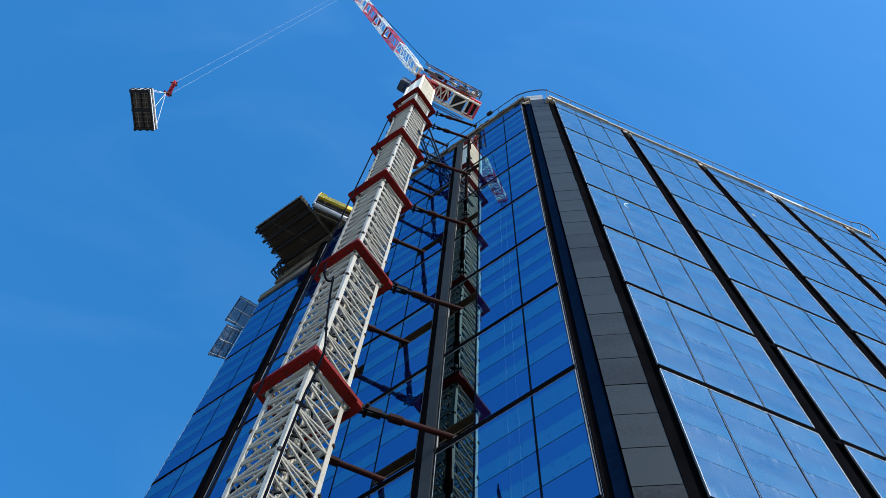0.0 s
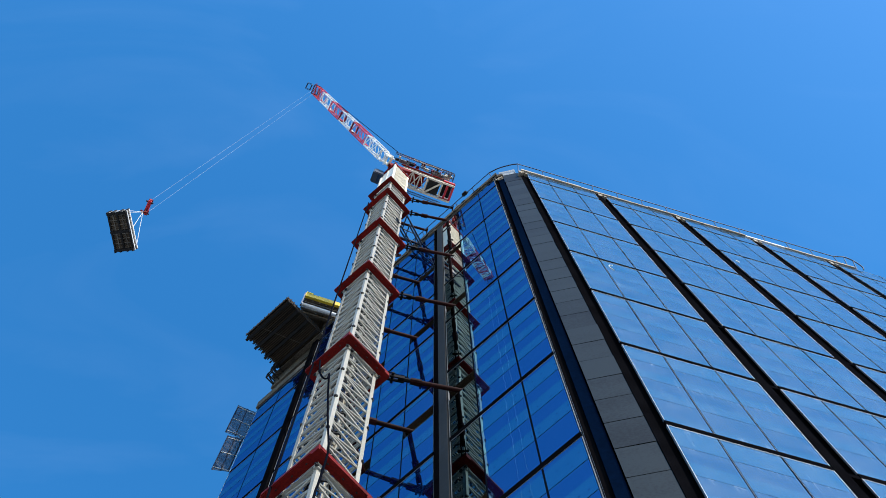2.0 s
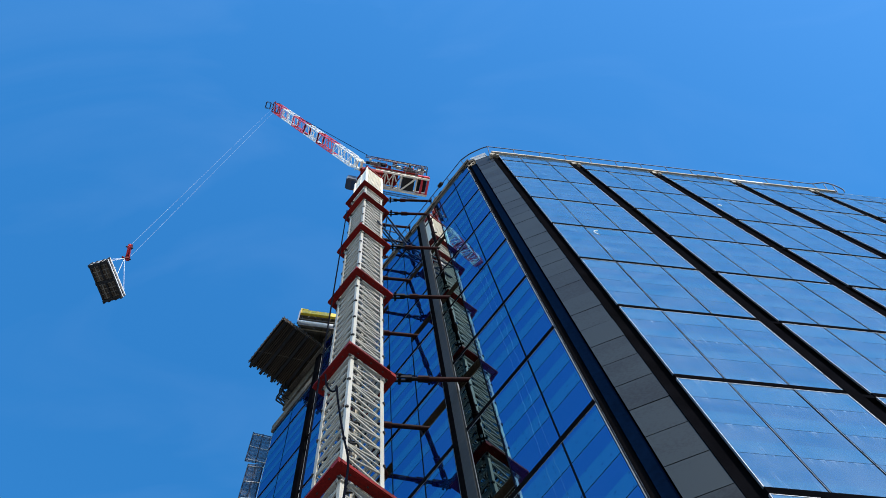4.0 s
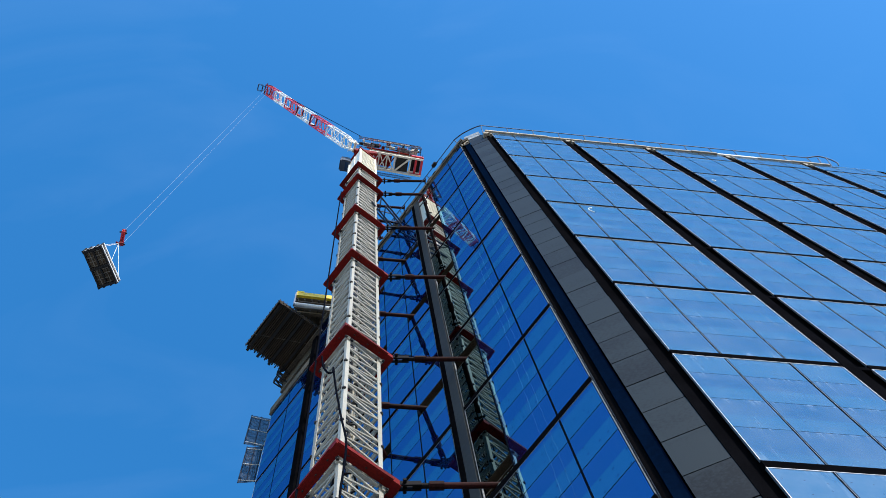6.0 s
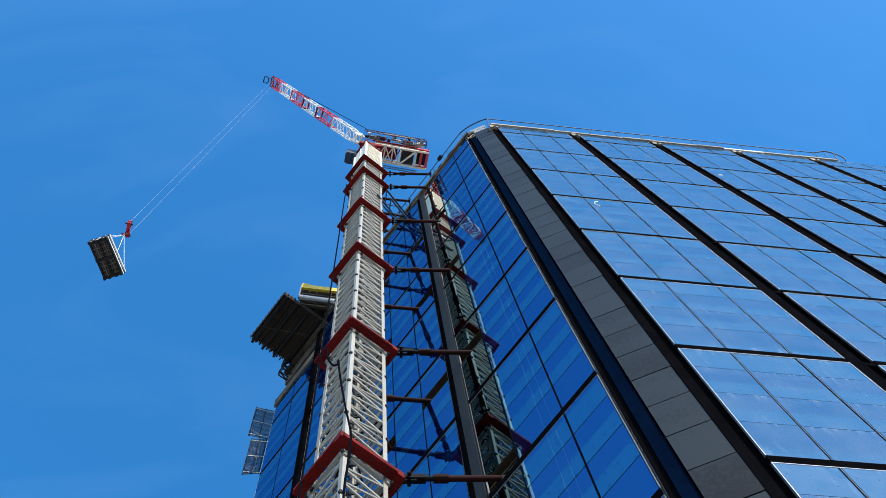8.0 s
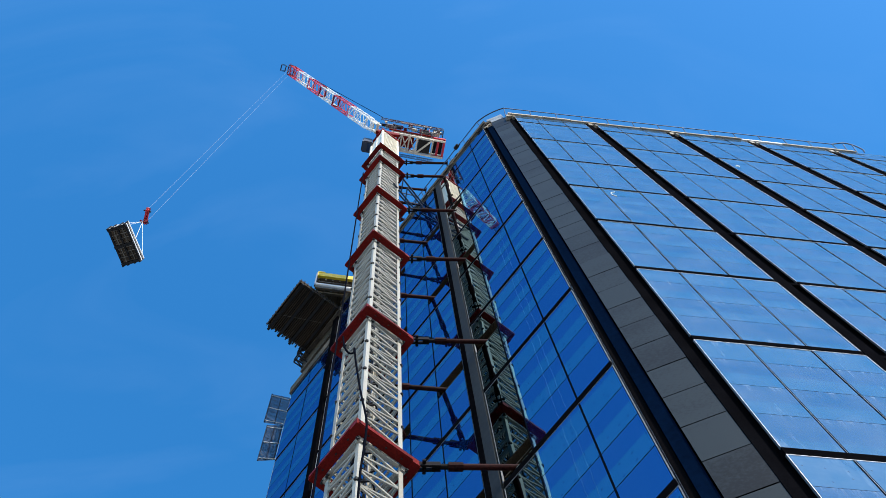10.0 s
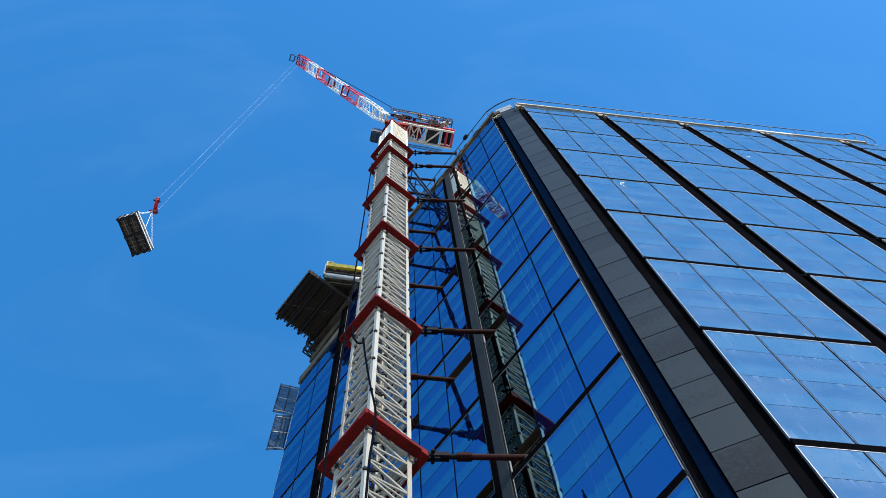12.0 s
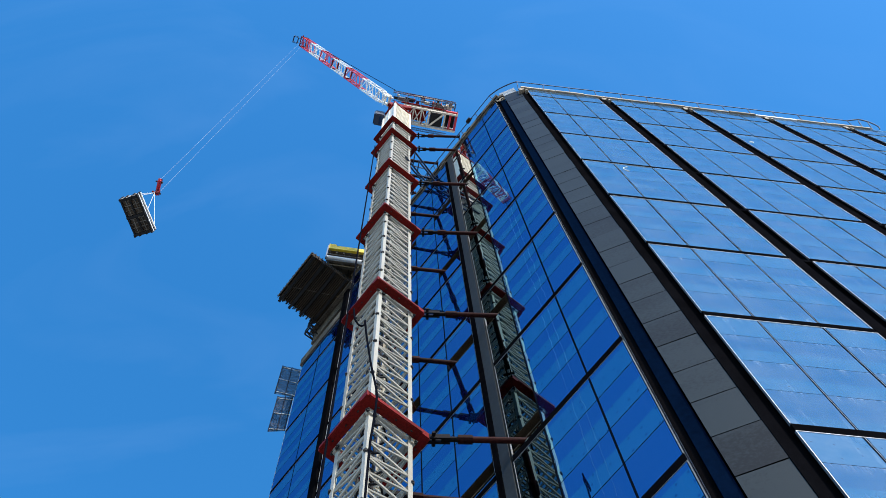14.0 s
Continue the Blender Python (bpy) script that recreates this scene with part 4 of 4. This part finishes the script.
for x in (-A - 0.012, A + 0.002):
    part("end_panel", box(bmesh.new(), (x, -B + 0.03, 0.08), (x + 0.01, B - 0.03, H - 0.03)), M_JIBWHITE, load, "pale steel end panel")
hook_local = load_m.inverted() @ (HOOK + Vector((0, 0, -0.13)))
part("shackle", beam(bmesh.new(), hook_local + Vector((0, 0, -0.12)), hook_local + Vector((0, 0, 0.1)), 0.05, sides=8), M_STEEL, load, "steel shackle")
for x in (-A, A):
    for y in (-B, B):
        part("sling", beam(bmesh.new(), (x, y, H), hook_local, 0.018, sides=6), M_JIBWHITE, load, "pale webbing sling")

# ---- hoses and pipe on the mast ----
def hang(name, pts, w, mat, label):
    t = thing(name, Matrix.Identity(4), label, "hose")
    tube("hose", pts, w, mat, t)


hang("power_cable", [(-1.68, 10.67, 30.4), (-1.60, 10.60, 29.4), (-1.45, 10.62, 28.93), (-1.32, 10.64, 29.0), (-1.31, 10.70, 29.5), (-1.23, 10.70, 28.4), (-1.02, 10.72, 26.3), (-0.84, 10.74, 24.8), (-0.82, 10.74, 24.0), (-0.86, 10.74, 22.8), (-0.9, 10.74, 21.5), (-0.92, 10.76, 16.0), (-0.9, 10.8, 0.1)], 0.06, M_CABLE, "black rubber cable looped down the mast")
pp = inv @ Vector((-0.350 * U, 2.03 * U, 0))
bm = beam(bmesh.new(), (pp.x, pp.y, 0), (pp.x, pp.y, COLLARS[5] + 0.8), 0.065, sides=8)
dp = thing("riser_pipe", mast_axes, "dark blue-black riser pipe along the mast", "pipe")
part("pipe", bm, M_CABLE, dp)

# ---- gangway from the mast to the roof ----
ga, gb = Vector((0.03 * U, 1.98 * U, 9.42 * U + EYE)), west @ Vector((-1.05 * U, 0.1, TOP_W + 0.3 * U))
gw = thing("gangway", look(ga, gb) @ Matrix.Rotation(math.pi, 4, "X"), "grey lattice gangway between mast and roof", "gangway")
GL = (gb - ga).length
for x in (-0.3, 0.3):
    for y in (-0.3, 0.3):
        part("chord", beam(bmesh.new(), (x, y, 0), (x, y, GL), 0.085), M_RAIL, gw)
n = int(GL / 1.3)
for i in range(n):
    z0, z1 = GL * i / n, GL * (i + 1) / n
    s = 1 if i % 2 else -1
    for y in (-0.3, 0.3):
        part("diagonal", beam(bmesh.new(), (-0.3 * s, y, z0), (0.3 * s, y, z1), 0.05), M_RAIL, gw)

# ---- loading platform ----
PW, PO = 3.5, 3.15
plat = thing("loading_platform", west @ Matrix.Translation((-2.37 * U, 0, 10.0 * U + EYE)), "dark timber and steel cantilevered loading platform", "platform")
joist = to_mesh("joist", box(bmesh.new(), (-PW, -0.026, -0.18), (0, 0.026, 0)), M_JOIST)
nj = 26
for i in range(nj):
    ob = placed("joist", joist, plat, (random.uniform(-0.06, 0.06), -0.1 - (PO - 0.2) * i / (nj - 1), random.uniform(-0.02, 0.02)))
for y in (-0.5, -1.35, -2.2, -2.95):
    part("beam", box(bmesh.new(), (-PW - 0.15, y - 0.08, -0.30), (0.05, y + 0.08, -0.17)), M_DARK, plat)
for x in (-PW + 0.25, -PW * 0.5, -0.3):
    part("runner", box(bmesh.new(), (x - 0.05, -PO, 0.0), (x + 0.05, 0.1, 0.14)), M_DARK, plat)
part("deck", box(bmesh.new(), (-PW, -PO, 0.14), (0, 0.0, 0.19)), M_DARK, plat)
part("strap", beam(bmesh.new(), (-PW * 0.72, -PO, -0.19), (-PW * 0.30, 0.0, -0.19), 0.025), M_LATH, plat, "thin pale strap under the joists")
for a, b in (((-PW, -PO - 0.04, -0.2), (0, -PO, 0.3)), ((0.0, -PO, -0.2), (0.06, 0, 0.25))):
    part("edge_board", box(bmesh.new(), a, b), M_JOIST, plat)
for i in range(12):
    y = -PO * (i + 0.5) / 12
    part("tube_end", beam(bmesh.new(), (-PW - random.uniform(0.06, 0.16), y, -0.1), (-PW + 0.2, y, -0.1), 0.09, sides=8), M_DARK, plat)
for i in range(12):
    x = -PW * i / 11
    part("post", beam(bmesh.new(), (x, -PO - 0.05, 0.1), (x, -PO - 0.05, random.uniform(0.2, 0.3)), 0.05), M_DARK, plat)
for i in range(14):
    y = -PO * i / 13
    part("post", beam(bmesh.new(), (0.1, y, -0.1), (0.1, y, random.uniform(0.2, 0.3)), 0.05), M_DARK, plat)
# concrete upstand behind it and props
part("upstand", box(bmesh.new(), (-PW - 0.6, 0.02, -1.9), (0.1, 0.35, -0.25)), M_UPSTAND, plat, "stained concrete upstand")
part("ledger", box(bmesh.new(), (-PW - 0.5, -0.28, -0.62), (0.2, -0.02, -0.34)), M_UPSTAND, plat, "weathered timber ledger")
for dx, z in ((-0.25, -0.6), (-0.45, -1.5)):
    bm = bmesh.new()
    for a, b in (((0, 0, 0), (0, -0.7, 0)), ((0, -0.7, 0), (0, -0.7, 0.6)), ((0, -0.7, 0.6), (0, 0, 0.6)), ((0, 0, 0), (0, -0.7, 0.6)), ((0.5, 0, 0), (0.5, -0.7, 0)), ((0.5, -0.7, 0), (0.5, -0.7, 0.6)), ((0, -0.7, 0), (0.5, -0.7, 0)), ((0, -0.7, 0.6), (0.5, -0.7, 0.6))):
        beam(bm, Vector(a) + Vector((-PW + dx, 0.1, z)), Vector(b) + Vector((-PW + dx, 0.1, z)), 0.07)
    part("bracket", bm, M_DARK, plat)

# yellow-edged formwork bay beside it
fb = thing("formwork_table", axes((-0.854 * U, 3.155 * U), radians(8.2)), "slab formwork with a yellow edge beam and timber joists", "formwork")
zy, FW = 10.50 * U + EYE, 2.9
part("edge_beam", box(bmesh.new(), (0.0, -0.04, zy - 0.68), (FW, 0.12, zy)), M_YELLOW, fb, "yellow edge beam")
part("edge_beam", box(bmesh.new(), (0.0, -0.06, zy + 0.001), (0.45, 0.12, zy + 0.16)), M_YELLOW, fb)
for i in range(7):
    x = 0.1 + (FW - 0.2) * i / 6
    part("joist", box(bmesh.new(), (x - 0.05, 0.13, zy - 0.95), (x + 0.05, 3.4, zy - 0.70)), M_WOOD, fb)
for i in range(4):
    x = 0.15 + (FW - 0.3) * i / 3
    part("prop", beam(bmesh.new(), (x, 0.3, zy - 2.6), (x, 0.3, zy - 0.7), 0.09, sides=8), M_STEEL, fb)
part("sheet", box(bmesh.new(), (0.0, 0.13, zy - 0.69), (FW, 3.4, zy - 0.62)), M_WOOD, fb)
part("roll", beam(bmesh.new(), (0.0, 0.15, zy - 2.1), (FW, 0.15, zy - 2.2), 0.27, sides=14), M_JIBWHITE, fb, "white wrapped roll")
part("side_post", box(bmesh.new(), (-0.08, 0.0, zy - 2.6), (0.0, 0.14, zy)), M_STEEL, fb, "pale end post")
for z in (-1.35, -1.7, -2.6):
    part("ledger", beam(bmesh.new(), (0.0, 0.2, zy + z), (FW, 0.2, zy + z), 0.12), M_WOOD, fb)
for y in (1.0, 1.9, 2.8):
    part("bearer", box(bmesh.new(), (0.0, y - 0.08, zy - 1.2), (FW, y + 0.08, zy - 0.96)), M_WOOD, fb)
part("backing", box(bmesh.new(), (0.05, 2.6, zy - 2.8), (FW, 2.7, zy - 1.0)), M_DARK, fb)
part("toe_board", box(bmesh.new(), (0.0, 1.6, zy - 2.8), (FW, 2.6, zy - 2.7)), M_WOOD, fb)

# ---- safety screens at the far edge ----
for o0, o1, l0, l1 in ((-0.12, 0.09, 0.02, 0.68), (-0.10, 0.05, 0.70, 1.42)):
    sc = thing("safety_screen", west @ Matrix.Translation((-3.40 * U, -o0 * U, TOP_W - l1 * U)), "grey wire mesh safety screen with pale bars", "screen", "safety screens")
    w, h, drop = (o1 - o0) * U, (l1 - l0) * U, 0.19 * U
    bm = bmesh.new()
    for i in range(20):
        f = i / 19
        beam(bm, (0, -w * f, -drop * f), (0, -w * f, h - drop * f), 0.02)
    for j in range(44):
        z = h * j / 43
        beam(bm, (0, 0, z), (0, -w, z - drop), 0.02)
    tagged(part("mesh", bm, M_MESH, sc, "fine grey wire mesh"), kind="stuff")
    for f in (0.06, 0.5, 0.94):
        part("bar", beam(bmesh.new(), (0.04, 0.5, h * f + 0.3), (0.04, -w, h * f - drop), 0.04), M_JIBWHITE, sc, "pale bar")
        part("bracket", beam(bmesh.new(), (0.04, 0.45, h * f + 0.3), (0.30 * U, 0.9, h * f + 0.3), 0.08), M_RAIL, sc)
    for f in (0.0, 0.5, 1.0):
        part("upright", beam(bmesh.new(), (0.02, -w * f, -drop * f), (0.02, -w * f, h - drop * f), 0.06), M_RAIL, sc)
